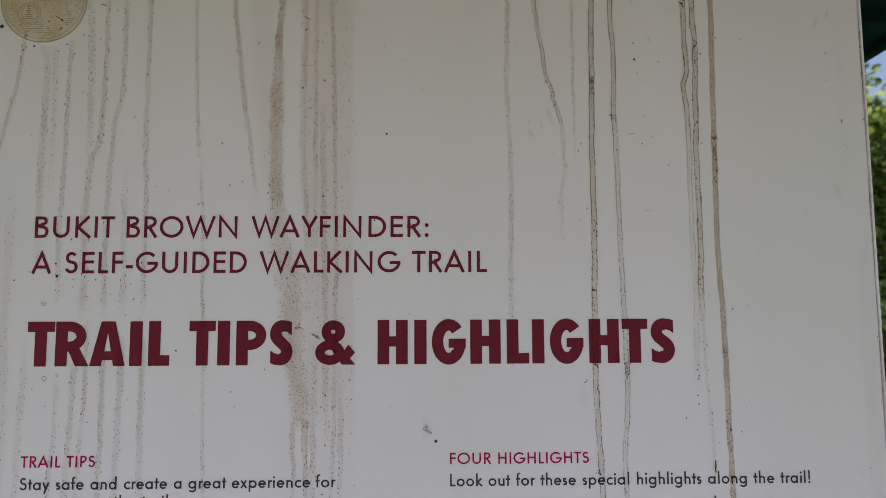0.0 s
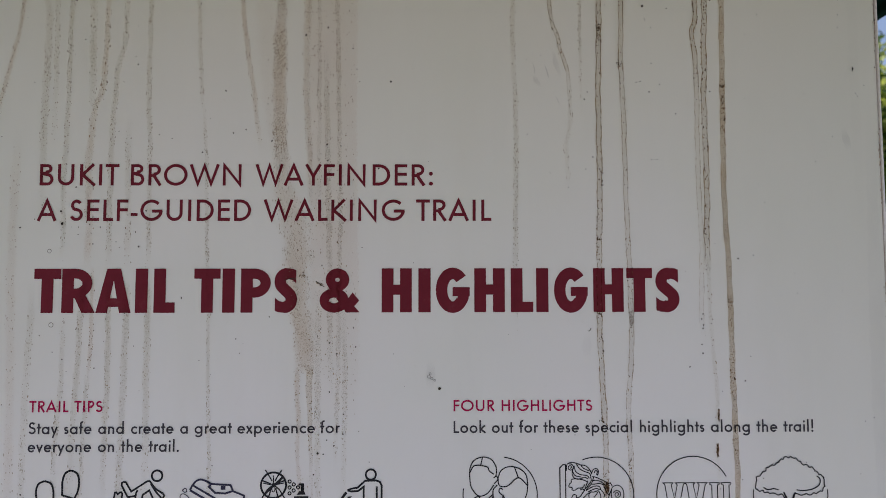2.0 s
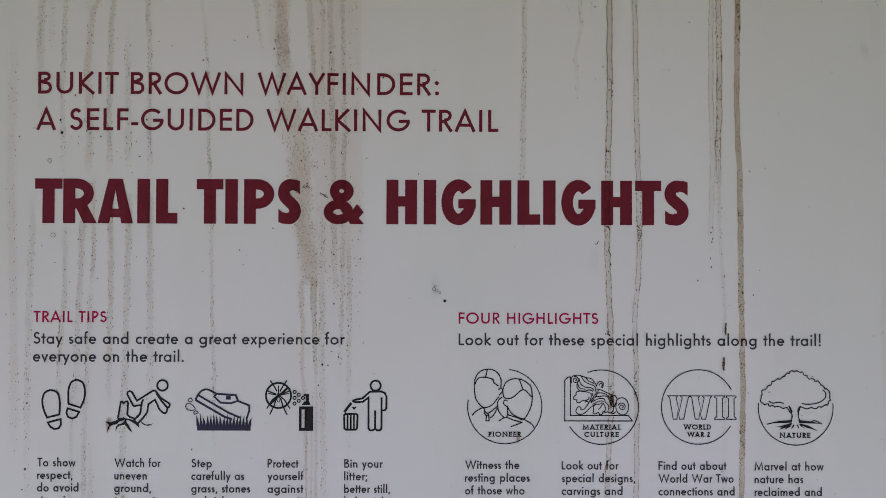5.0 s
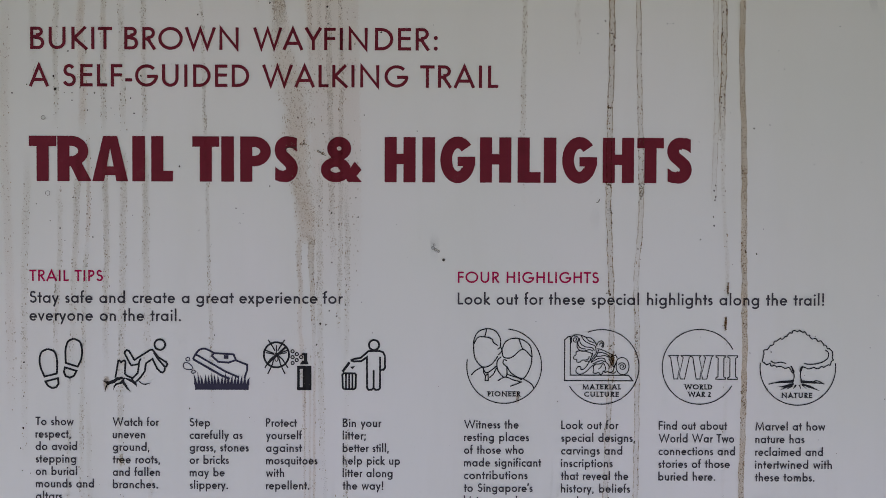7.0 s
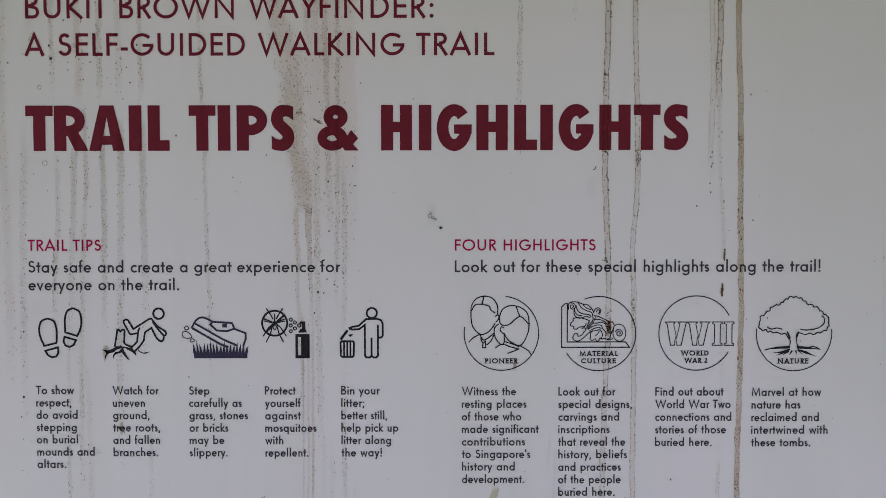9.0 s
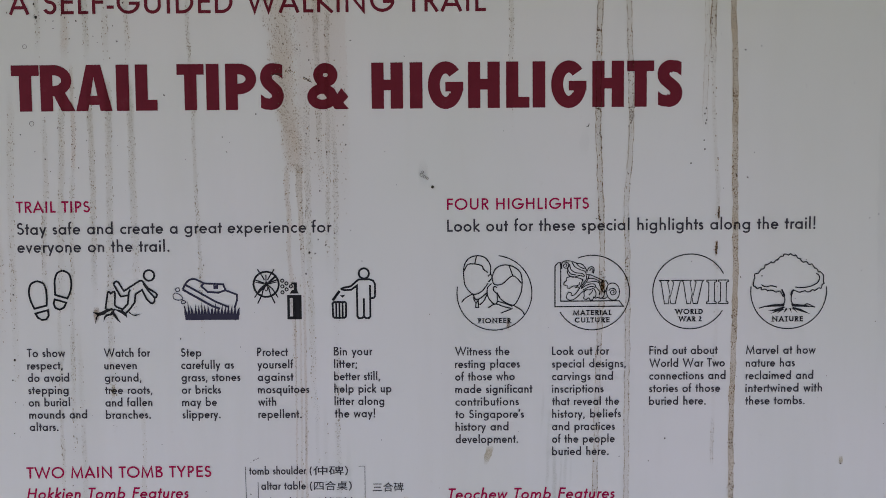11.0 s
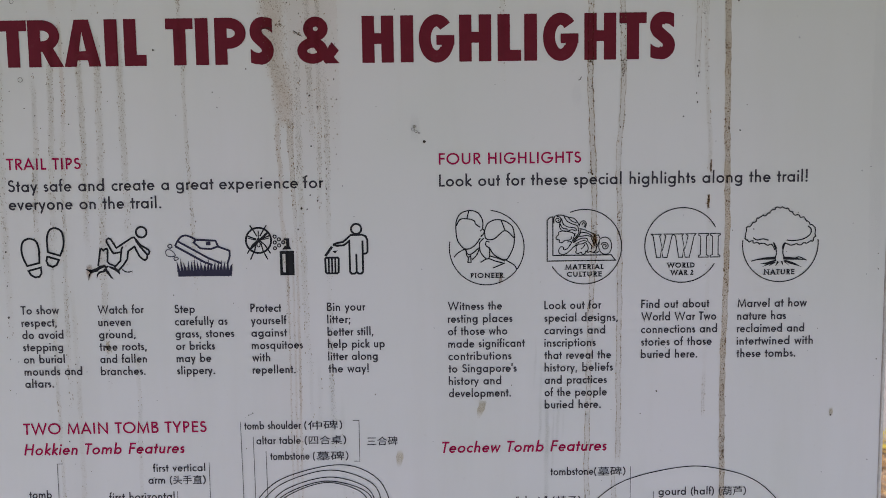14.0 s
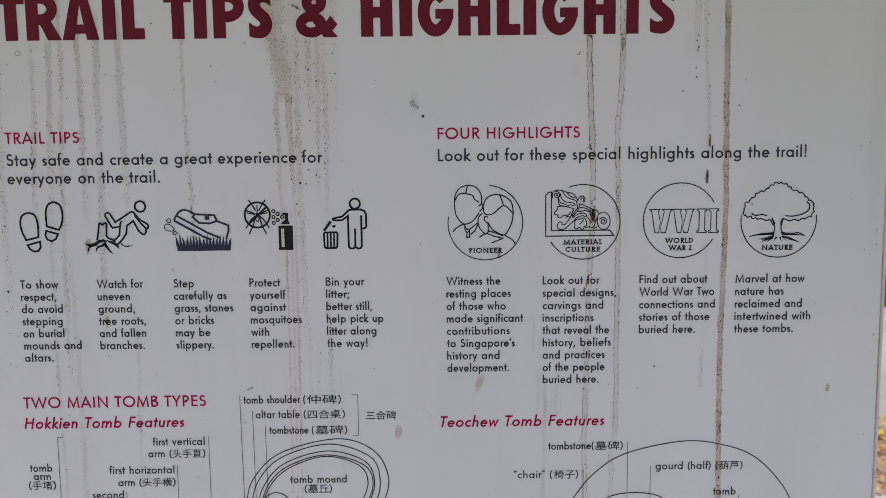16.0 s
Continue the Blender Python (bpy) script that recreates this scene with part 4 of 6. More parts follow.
g = Grid(50.5, 1366.8, V)
g.arc(797, 242, 197, 112, -149, 5.3)
g.line(5, (632, 82), (618, 84), (602, 100), (602, 315), (962, 315), (940, 286), (632, 286), (632, 80))
g.spiral(658, 98, 19, 1.6, 250, 4.4)
g.spiral(906, 240, 22, 1.7, 200, 4.4)
for pts in (((638, 116), (638, 88), (654, 74), (686, 75), (714, 85), (742, 91), (762, 112), (772, 134)),
            ((676, 100), (667, 122), (672, 146), (696, 160), (732, 151), (752, 158)),
            ((690, 78), (706, 104), (734, 120), (760, 130), (767, 150)),
            ((714, 86), (730, 104), (758, 116)),
            ((678, 90), (687, 120), (712, 136), (746, 141), (759, 156)),
            ((669, 116), (682, 140), (712, 148)),
            ((770, 130), (780, 111), (797, 105), (808, 119), (802, 141)),
            ((784, 128), (792, 115), (802, 122), (796, 138)),
            ((688, 156), (664, 162), (662, 177), (651, 186), (650, 200), (666, 204), (666, 215), (680, 218), (696, 207), (714, 206), (728, 199), (731, 186)),
            ((688, 156), (714, 161), (740, 169), (750, 182)),
            ((664, 254), (674, 240), (688, 244), (688, 255), (704, 253), (720, 235), (733, 214), (750, 168)),
            ((664, 254), (662, 267), (676, 280), (698, 278), (720, 263), (746, 238), (770, 225)),
            ((708, 216), (723, 211), (729, 222), (718, 234)),
            ((766, 150), (768, 168), (756, 186), (738, 210)),
            ((781, 150), (775, 170), (765, 188), (740, 216)),
            ((772, 146), (794, 150), (816, 160), (838, 170), (854, 178)),
            ((772, 170), (794, 166), (822, 174), (842, 192), (854, 205)),
            ((768, 186), (786, 186), (812, 182), (834, 190)),
            ((740, 220), (762, 206), (788, 196), (812, 199), (817, 216)),
            ((750, 227), (776, 214), (798, 209), (812, 215)),
            ((768, 227), (755, 239), (756, 260), (752, 270), (764, 278), (780, 270), (789, 282), (802, 276), (805, 263)),
            ((805, 263), (816, 271), (829, 267), (843, 272), (857, 263), (863, 243)),
            ((770, 227), (787, 226), (803, 220), (813, 232), (818, 251), (812, 268)),
            ((780, 255), (794, 241), (802, 226)),
            ((817, 214), (829, 226), (837, 241), (834, 255)),
            ((834, 192), (842, 214), (850, 232), (864, 243)),
            ((854, 178), (847, 196), (858, 216), (864, 239)),
            ((854, 185), (870, 181), (880, 197)),
            ((862, 247), (874, 218), (883, 200), (907, 192), (930, 204), (941, 232), (937, 263), (920, 281), (898, 282)),
            ((877, 214), (874, 245), (883, 269), (900, 282)),
            ((874, 265), (862, 275), (842, 272))):
    g.curve(4.4, *pts)
g.word("MATERIAL", 697, 900, 361, 27)
g.word("CULTURE", 705, 890, 400, 27)
g.done("carving_emblem", BLACK, "round line emblem with scrolled leaf carving")

g = Grid(236.4, 1367.2, 0.1826)
g.arc(293, 242, 197, 28, 330, 5.3)
for dx in (0, 117):
    g.loop(4.2, *[(x + dx, y) for x, y in ((130, 183), (182, 183), (174, 194), (190, 268), (206, 194), (196, 183), (247, 183), (238, 194), (214, 306), (192, 306), (183, 262), (178, 306), (158, 306), (140, 194))])
for dx in (0, 62):
    g.loop(4.2, *[(x + dx, y) for x, y in ((379, 183), (430, 183), (430, 191), (420, 196), (420, 294), (430, 299), (430, 307), (379, 307), (379, 299), (390, 294), (390, 196), (379, 191))])
g.word("WORLD", 213, 360, 361, 27)
g.word("WAR 2", 232, 354, 400, 27)
g.done("war_emblem", BLACK, "round line emblem with outlined slab letters")

g = Grid(236, 1367.1, 0.1826)
g.arc(812, 243, 199, 172.8, 366.6, 5.3)
rim = smooth(((700, 240), (664, 228), (632, 218), (632, 165), (668, 130), (700, 100), (742, 85), (772, 60), (812, 50), (850, 60), (885, 88), (930, 105), (962, 136), (992, 160), (990, 216), (952, 238), (900, 246), (832, 244)), 8)
rim = [(x + 4.5 * math.sin(i * 1.3) * math.cos(i * 0.37), y + 4.5 * math.cos(i * 1.1)) for i, (x, y) in enumerate(rim)]
g.line(5, *rim)
for w, *pts in ((5, (700, 240), (724, 238), (745, 248), (766, 244), (784, 274)), (5.3, (668, 208), (690, 220), (722, 215), (750, 222)),
                (5.3, (845, 222), (880, 226), (930, 218), (966, 196), (972, 166), (955, 150)), (5, (780, 248), (793, 288), (776, 318), (715, 319), (658, 332)),
                (5, (830, 248), (826, 290), (842, 318), (884, 322), (912, 312), (952, 330)), (7, (775, 234), (784, 250), (792, 268)), (7, (838, 236), (828, 248), (824, 266))):
    g.curve(w, *pts)
for pts in (((793, 309), (722, 314), (659, 329), (727, 325), (789, 324)), ((789, 324), (737, 340), (705, 345), (740, 349), (718, 363), (762, 348), (793, 331)),
            ((777, 332), (751, 361), (789, 341)), ((798, 332), (786, 361), (807, 338)), ((816, 335), (830, 361), (825, 333)), ((827, 332), (863, 360), (839, 333)),
            ((826, 309), (893, 316), (955, 329), (890, 327), (830, 325)), ((833, 326), (878, 338), (931, 367), (872, 350), (836, 336)), ((774, 230), (786, 246), (793, 274), (782, 262)), ((841, 232), (828, 244), (822, 272), (832, 262))):
    g.area(*pts)
g.word("NATURE", 728, 890, 404, 28)
g.done("tree_emblem", BLACK, "round line emblem with a spreading tree")

# ---------------------------------------------------------------- tomb diagrams
M = lambda *pts: [(x / 1000, z / 1000) for x, z in pts]
for body, a, b, z in (("tomb shoulder (", -136.6, -76, 1148), ("altar table (", -125.1, -76, 1133), ("tombstone (", -112.1, -68.5, 1117), (")", -43.4, -40.9, 1148), (")", -39.9, -37.4, 1133), (")", -38, -35.5, 1117.1),
                      ("first vertical", -227.6, -176.3, 1106.9), ("arm (", -232.6, -209.5, 1094.9), (")", -178.9, -176.4, 1094.9), ("first horizontal", -271.9, -207.5, 1078.3),
                      ("arm (", -263.8, -240.7, 1065.8), (")", -209.6, -207.1, 1065.9), ("second", -290, -258.8, 1053.2), ("tomb", -350.3, -328.2, 1081.7), ("arm", -347.3, -330.2, 1073.2),
                      ("(", -352.4, -349.9, 1064.2), (")", -328.2, -325.7, 1064.2), ("tomb mound", -93.2, -37.1, 1066.5), ("(", -79.2, -76.7, 1057), (")", -54.6, -52.1, 1057.1),
                      ("tombstone(", 162.9, 207.8, 1097.3), (")", 234.2, 236.7, 1097.4), ("\u201cchair\u201d (", 128.9, 166.8, 1068.3), (")", 190.2, 192.7, 1068.4),
                      ("gourd (half) (", 269.5, 331.2, 1075.5), (")", 353.5, 356, 1075.6), ("tomb", 327.1, 350, 1048.7)):
    letters_of_print("diagram_letter", CHARCOAL, "small dark grey letter", body, a, b, z, 0.0080, 0.140)
for body, a, b, z in (("\u4ef2\u7891", -74.5, -44.9, 1147), ("\u56db\u5408\u684c", -74, -41.4, 1132), ("\u5893\u7891", -67, -39.5, 1116), ("\u4e09\u5408\u7891", -16.9, 13.1, 1130.1),
                      ("\u5934\u624b\u76f4", -208.5, -179.9, 1093.9), ("\u5934\u624b\u6a2a", -239.7, -210.6, 1064.8), ("\u624b\u5835", -348.9, -329.2, 1063.2),
                      ("\u5893\u4e18", -75.7, -55.6, 1056.1), ("\u5893\u7891", 209.3, 233.2, 1096.3), ("\u6905\u5b50", 168.8, 189.2, 1067.4), ("\u846b\u82a6", 332.7, 352.5, 1074.6)):
    han(body, a / 1000, b / 1000, z / 1000, 0.0090, CHARCOAL, panel)

for pts in (M((-140.1, 1156), (-138.9, 1009.9)), M((-128.1, 1141), (-127.4, 1010)), M((-116.1, 1126), (-115.4, 1010)), M((-172.3, 1115.9), (-172.5, 1009.9)), M((-204.5, 1086.9), (-204.7, 1009.8)), M((-255.8, 1059.8), (-255.9, 1009.7)),
            M((-315.5, 1116.3), (-321.1, 1116.3), (-321.3, 1009.6)), M((-30.4, 1155.5), (-24.3, 1155.5), (-24.4, 1114.6), (-30, 1114.6)), M((241.7, 1105.3), (241.4, 1010.7)), M((197.7, 1077.4), (197.6, 1010.6)),
            M((264.5, 1079.5), (264.3, 1010.7)), M((353, 1047.7), (352.8, 1010.9))):
    pr = Print()
    pr.stroke(pts, 0.00052)
    pr.done("leader_line", GREY_LINE, panel, "thin grey leader line")
for pts in (((-133.4, 1010), (-136.8, 1044.9), (-129.3, 1072), (-101.1, 1098), (-45, 1111.3), (-9, 1098.1), (4.5, 1069.1), (-3.1, 1040.2), (-15.2, 1010.2)),
            ((-127.4, 1010), (-131.8, 1045), (-123.2, 1072), (-99.1, 1094), (-53, 1106), (-13, 1092.1), (-4, 1066.1), (-11.1, 1038.2), (-23.2, 1010.2)),
            ((-120.4, 1010), (-125.3, 1044), (-117.2, 1068), (-96.1, 1088), (-55, 1099), (-19, 1088.1), (-9.6, 1066.1), (-17.1, 1040.1), (-29.2, 1010.1)),
            ((-117.4, 1010), (-121.8, 1044), (-113.2, 1068), (-93.1, 1085), (-57, 1095), (-21, 1085.1), (-11.1, 1066.1), (-19.1, 1040.1), (-31.2, 1010.1)),
            ((-115.4, 1010), (-120.3, 1044), (-111.2, 1067), (-91.1, 1083.5), (-57, 1093.5), (-25, 1084.1), (-16.1, 1066.1), (-25.1, 1040.1), (-37.2, 1010.1)),
            ((-121.3, 1040), (-118.3, 1052), (-107.2, 1057), (-96.2, 1051), (-93.2, 1036)),
            ((170.6, 1010.5), (187.7, 1046.5), (210.7, 1074.4), (242.6, 1093.4), (298.4, 1104.4), (338.2, 1099.5), (366, 1088.5), (387.8, 1068.7), (403.6, 1044.8), (412.4, 1011)),
            ((203.6, 1030.5), (222.6, 1047.5), (248.5, 1052), (274.4, 1047.6), (292.2, 1030.7))):
    pr = Print()
    pr.stroke(smooth(M(*pts), 12), 0.0009)
    pr.done("tomb_outline", BLACK, panel, "thin black tomb outline")
for a, b in ((76, 96), (98, 116), (124, 134), (137, 147), (150, 160), (163, 175)):
    pr = Print()
    pr.fill(M((a, 1041), (b, 1041), (b, 1047.5), (a, 1047.5)))
    pr.done("illegible_bar", CHARCOAL, panel)


# ---------------------------------------------------------------- dirt on the board
GRIT = {"dark": ([], []), "brown": ([], []), "pale": ([], [])}


def grain(tone, x, z, r, rnd, tall=1.0):
    vs, fs = GRIT[tone]
    b, turn = len(vs), rnd.uniform(0, 6.3)
    y = (SPECK_Y if tone == "dark" else -0.00012) - 0.0000004 * (len(fs) % 300)
    for k in range(6):
        q = r * rnd.uniform(0.6, 1.2)
        vs.append((x + q * math.cos(turn + k * 1.047), y, z + q * tall * math.sin(turn + k * 1.047)))
    fs.append(tuple(range(b, b + 6)))


def cluster(x, z, n, sx, sz, rnd, tone="dark", sizes=(0.4, 0.55, 0.7, 0.95)):
    """A knot of grains, in millimetres."""
    for _ in range(n):
        grain(tone, rnd.gauss(x, sx) / 1000, rnd.gauss(z, sz) / 1000, rnd.choice(sizes) / 1000, rnd, rnd.uniform(0.8, 1.6))


def ribbon(name, pts, width, material, peak, fade_in=0.02, fade_out=0.04, wander=0.0006, seed=0, y=DIRT_Y, label="", ragged=1.0, grit=()):
    """One dried run of dirty water down the panel. pts: millimetres; width: metres, or pairs from top to foot."""
    rnd = random.Random(seed)
    curve = smooth(M(*pts), 14)
    lens = [0.0]
    for a, b in zip(curve, curve[1:]):
        lens.append(lens[-1] + float(np.hypot(*(np.array(b) - np.array(a)))))
    total = lens[-1]
    n = max(8, int(total / 0.0035))
    xs, zs = np.interp(np.linspace(0, total, n + 1), lens, [c[0] for c in curve]), np.interp(np.linspace(0, total, n + 1), lens, [c[1] for c in curve])
    ws = np.interp(np.linspace(0, 1, n + 1), np.linspace(0, 1, len(width)), width) if isinstance(width, (tuple, list)) else np.full(n + 1, width)
    ph = [rnd.uniform(0, 6.3) for _ in range(4)]
    vs, fs, uv, across, strength = [], [], [], [], []
    for i in range(n + 1):
        s = total * i / n
        dx = 0.5 * wander * (math.sin(s * 130 + ph[0]) + 0.6 * math.sin(s * 330 + ph[1]))
        w = ws[i] * (1 + ragged * (0.10 * math.sin(s * 210 + ph[2]) + 0.06 * math.sin(s * 520 + ph[3])))
        f = min(1, s / max(fade_in, 1e-4)) * min(1, (total - s) / max(fade_out, 1e-4))
        for k in (-1, 0, 1):
            vs.append((xs[i] + dx + k * w / 2, y - 0.000003 * (seed % 60), min(zs[i], Z1 - 0.004)))
            uv.append((xs[i] + k * w / 2 + seed * 0.37, zs[i]))
            across.append(k)
            strength.append(f * (float(np.interp(i / n, np.linspace(0, 1, len(peak)), peak)) if isinstance(peak, tuple) else peak))
    for i in range(n):
        for k in (0, 1):
            a = 3 * i + k
            fs.append((a, a + 1, a + 4, a + 3))
    ob = flat(name, vs, fs, material, panel, label)
    me = ob.data
    layer = me.uv_layers.new(name="UVMap")
    for loop in me.loops:
        layer.data[loop.index].uv = uv[loop.vertex_index]
    for key, values in (("across", across), ("strength", strength)):
        at = me.attributes.new(key, "FLOAT", "POINT")
        at.data.foreach_set("value", values)
    ob.visible_shadow = False
    # grains caught in the film: tone, number in a metre, share along the margins, size
    for tone, number, rim, size in grit:
        wave = [(rnd.uniform(25, 90), rnd.uniform(0, 6.3)) for _ in range(3)]
        for _ in range(int(number * total)):
            i = rnd.randrange(n)
            s = total * i / n
            crowd = 0.55 + 0.17 * sum(math.sin(s * a + b) for a, b in wave)
            if rnd.random() > crowd * min(1.0, strength[3 * i] * 1.2):
                continue
            k = rnd.choice((-1, 1)) * rnd.gauss(0.74, 0.10) if rnd.random() < rim else rnd.uniform(-0.85, 0.85)
            mid, half = vs[3 * i + 1], abs(vs[3 * i + 2][0] - vs[3 * i][0]) / 2
            grain(tone, mid[0] + k * half, mid[2] - rnd.random() * total / n, size * rnd.choice((0.00026, 0.00032, 0.0004, 0.0005, 0.00065)), rnd, rnd.uniform(0.8, 2.2))
    return ob


def run(pts, width, material, peak, seed, fi=0.02, fo=0.05, wander=0.0006, grit=None):
    if grit is None:
        grit = {"GRAINS": (("brown", 600, 0.1, 0.8), ("pale", 900, 0.1, 1.2)), "FAINT": (("pale", 1400, 0.3, 1.05), ("brown", 60, 0.3, 0.75))}.get(KIND.get(material.name, ""), ())
    return ribbon("dirt_streak", pts, width, material, peak, fi, fo, wander, seed, grit=grit)


KIND = {GRAINS.name: "GRAINS", FAINT.name: "FAINT"}


# the strong runs
BEADED = (("dark", 560, 0.85, 0.95), ("brown", 1300, 0.8, 0.95))
SPARSE = (("dark", 110, 0.7, 0.85), ("brown", 800, 0.7, 0.85))
FULL = (("dark", 150, 0.2, 0.95), ("brown", 1500, 0.15, 0.9))
run(((207.8, 1990), (206.8, 1872.1), (205.4, 1841.7), (205, 1781.5), (203.5, 1722.4), (203.6, 1664.2), (203.4, 1612), (201.8, 1550.5), (201.4, 1473.1), (203.1, 1435), (205.1, 1380)), 0.0062, RUNOFF, (1.3, 1.2, 1.0, 0.85, 0.8), 1, 0, 0.01, 0.0005, BEADED)
run(((205.1, 1386), (204.9, 1324.3), (202, 1264.1), (199.8, 1180.3), (198.1, 1100.3), (199.5, 1053.8), (199.2, 1010)), 0.0058, RUNOFF, (0.65, 0.55, 0.45), 62, 0.006, 0.01, 0.0005, SPARSE)
run(((224.8, 1990), (225.7, 1872.2), (226, 1841.7), (228, 1811.5), (226.8, 1751.9), (228.6, 1693.1), (229.6, 1611.9), (231.3, 1556), (232.6, 1489.4), (232.5, 1467.4), (228.5, 1413.2), (228, 1394)), 0.0056, RUNOFF, (1.2, 1.1, 0.8, 0.55, 0.55, 0.5), 2, 0, 0.01, 0.0005, BEADED)
run(((228, 1400), (229.6, 1351.1), (229.8, 1274.7), (229, 1196.8), (229.5, 1151.5), (228.3, 1106)), 0.0056, RUNOFF, 0.55, 63, 0.006, 0.012, 0.0005, SPARSE)
run(((223.9, 1104), (225.2, 1076.8), (224.9, 1050.5), (224.4, 1010)), 0.0050, RUNOFF, 0.36, 64, 0.01, 0.01, 0.0004, SPARSE)
run(((331.5, 1990), (331, 1872.7), (330.2, 1811.9), (329.3, 1752), (328.5, 1693.1), (327.8, 1611.7), (330.2, 1549.9), (331.1, 1494.2), (331.4, 1439.4), (332.4, 1380)), 0.0062, SILT, (1.1, 1.05, 1.0), 3, 0, 0.004, 0.0004, FULL)
run(((332.4, 1384), (333, 1345), (332.8, 1317.3), (332, 1262.4), (330.6, 1206.7), (330.8, 1150.1), (331.6, 1092.7), (332.1, 1051.9), (332, 1010)), 0.0060, SILT, (1.0, 1.0, 0.9), 65, 0.004, 0.01, 0.0004, FULL)
run(((301.6, 1990), (302, 1872.6), (302.2, 1848.2), (301.8, 1823.9), (303.5, 1805.8), (302.9, 1792.5), (299, 1781.8), (300.3, 1769.8), (302.1, 1757.9), (302.9, 1725)), 0.0056, RUNOFF, (1.4, 1.4, 1.3, 0.9), 6, 0, 0.03, 0.0003, BEADED)
run(((302.6, 1750), (302.8, 1716.5), (302.4, 1664.1), (302.6, 1611.7), (304.1, 1578.2), (303.6, 1538.9), (302, 1499.9), (303.7, 1474)), 0.0056, RUNOFF, (0.55, 0.5, 0.35, 0.25), 7, 0.02, 0.03, 0.0004, (("brown", 380, 0.8, 0.9), ("dark", 70, 0.6, 1.0)))
run(((311.4, 1990), (311.4, 1872.6), (311, 1848.2), (313, 1823.9), (311.1, 1763.9), (311.3, 1740.1), (309.8, 1716.6), (310.5, 1664), (310.6, 1611.7), (309.5, 1583.9), (309.6, 1540)), 0.0064, RUNOFF, (1.05, 1.0, 1.0, 1.05), 4, 0, 0.04, 0.0004, (("dark", 620, 0.5, 1.1), ("brown", 900, 0.5, 1.0)))
run(((309.9, 1556), (310.3, 1522.1), (311.1, 1488.8), (313.1, 1455.9), (315.7, 1412.4), (313.9, 1377)), 0.0050, FAINT, 0.85, 5, 0.01, 0.02, 0.0004, (("brown", 260, 0.4, 1.0), ("dark", 40, 0.3, 1.1)))
run(((313.5, 1377), (315.1, 1306.6), (312.9, 1206.9), (312.3, 1156.1)), 0.0048, FAINT, 0.36, 11, 0.01, 0.02, 0.0004, (("pale", 300, 0.6, 1.0),))
run(((312.6, 1200), (311.8, 1178), (312.3, 1152)), 0.0034, RUNOFF, 0.3, 66, 0.02, 0.008, 0.0004, SPARSE)
run(((146.2, 1990), (146.8, 1871.8), (148.9, 1856.6), (149.7, 1840.2), (154.6, 1819.7), (157, 1793.9), (164.2, 1774.3), (165.7, 1763), (170, 1750), (173.7, 1735.3), (174.9, 1710.6)), 0.0044, RUNOFF, (1.0, 0.95, 0.8, 0.5), 8, 0, 0.03, 0.0006, (("dark", 320, 0.7, 0.9), ("brown", 800, 0.7, 0.9)))
run(((174.5, 1728), (175.1, 1691.4), (171, 1664.2), (172.5, 1620)), 0.0054, FAINT, 0.8, 9, 0.02, 0.05)
# the broad grainy run and its fork
LOOSE = (("brown", 2500, 0.0, 0.72), ("pale", 6500, 0.0, 1.0), ("dark", 90, 0.0, 0.9))
THIN = (("brown", 520, 0.2, 0.78), ("pale", 1000, 0.2, 1.05))
run(((-111.4, 1992), (-111.6, 1870.4), (-113.9, 1840.3), (-114.6, 1806)), (0.0056, 0.0056, 0.0078, 0.0105), GRAINS, (1.1, 1.0, 0.75), 12, 0, 0.03, 0.0006, (("brown", 2600, 0.0, 1.0), ("dark", 200, 0.0, 0.9)))
run(((-113.5, 1850), (-114.6, 1810.4), (-115.5, 1780.7), (-115.5, 1722.2), (-113.7, 1664.5), (-111.5, 1636)), (0.007, 0.012, 0.017, 0.0175, 0.0165, 0.019), GRAINS, (0.7, 0.9, 0.9, 0.75), 13, 0.03, 0.03, 0.0008, LOOSE)
run(((-112.8, 1660), (-109.2, 1618.6), (-101.4, 1591.7), (-97.3, 1564.9), (-95, 1511), (-90.3, 1484.1), (-87.6, 1446.3), (-87.3, 1439)), (0.016, 0.028, 0.036, 0.031, 0.025, 0.025, 0.024), GRAINS, (0.6, 0.6, 0.7, 0.85, 0.9, 0.9), 14, 0.03, 0.006, 0.0008, LOOSE)
run(((-94.5, 1446), (-95.2, 1424.6), (-93.2, 1403), (-93.8, 1370.4), (-92.1, 1337.8), (-89.9, 1283.4), (-88.8, 1239.8)), (0.0066, 0.0055, 0.005, 0.005), GRAINS, (0.9, 0.6, 0.5, 0.4), 15, 0.006, 0.06, 0.0006, THIN)
run(((-82.6, 1448), (-83, 1419.2), (-81.9, 1392.2), (-80.8, 1359.6), (-80.2, 1327)), (0.0085, 0.006, 0.0045, 0.004, 0.0036), SILT, (0.65, 0.6, 0.4, 0.3), 16, 0.006, 0.03, 0.0005, (("brown", 1300, 0.5, 0.95), ("dark", 120, 0.3, 0.9)))
for n, (x, w, q) in enumerate(((-89.2, 0.0022, 0.8), (-84.2, 0.0030, 0.6), (-80.0, 0.0034, 0.9))):
    run(((x + 0.6, 1345), (x, 1262), (x, 1206), (x - 0.8, 1150), (x - 1.5, 1010)), w, GRAINS, (0.8 * q, q, 0.8 * q, 0.4 * q), 76 + n, 0.03, 0.06, 0.0004, (("brown", 160, 0.4, 0.7), ("pale", 420, 0.3, 0.9)))
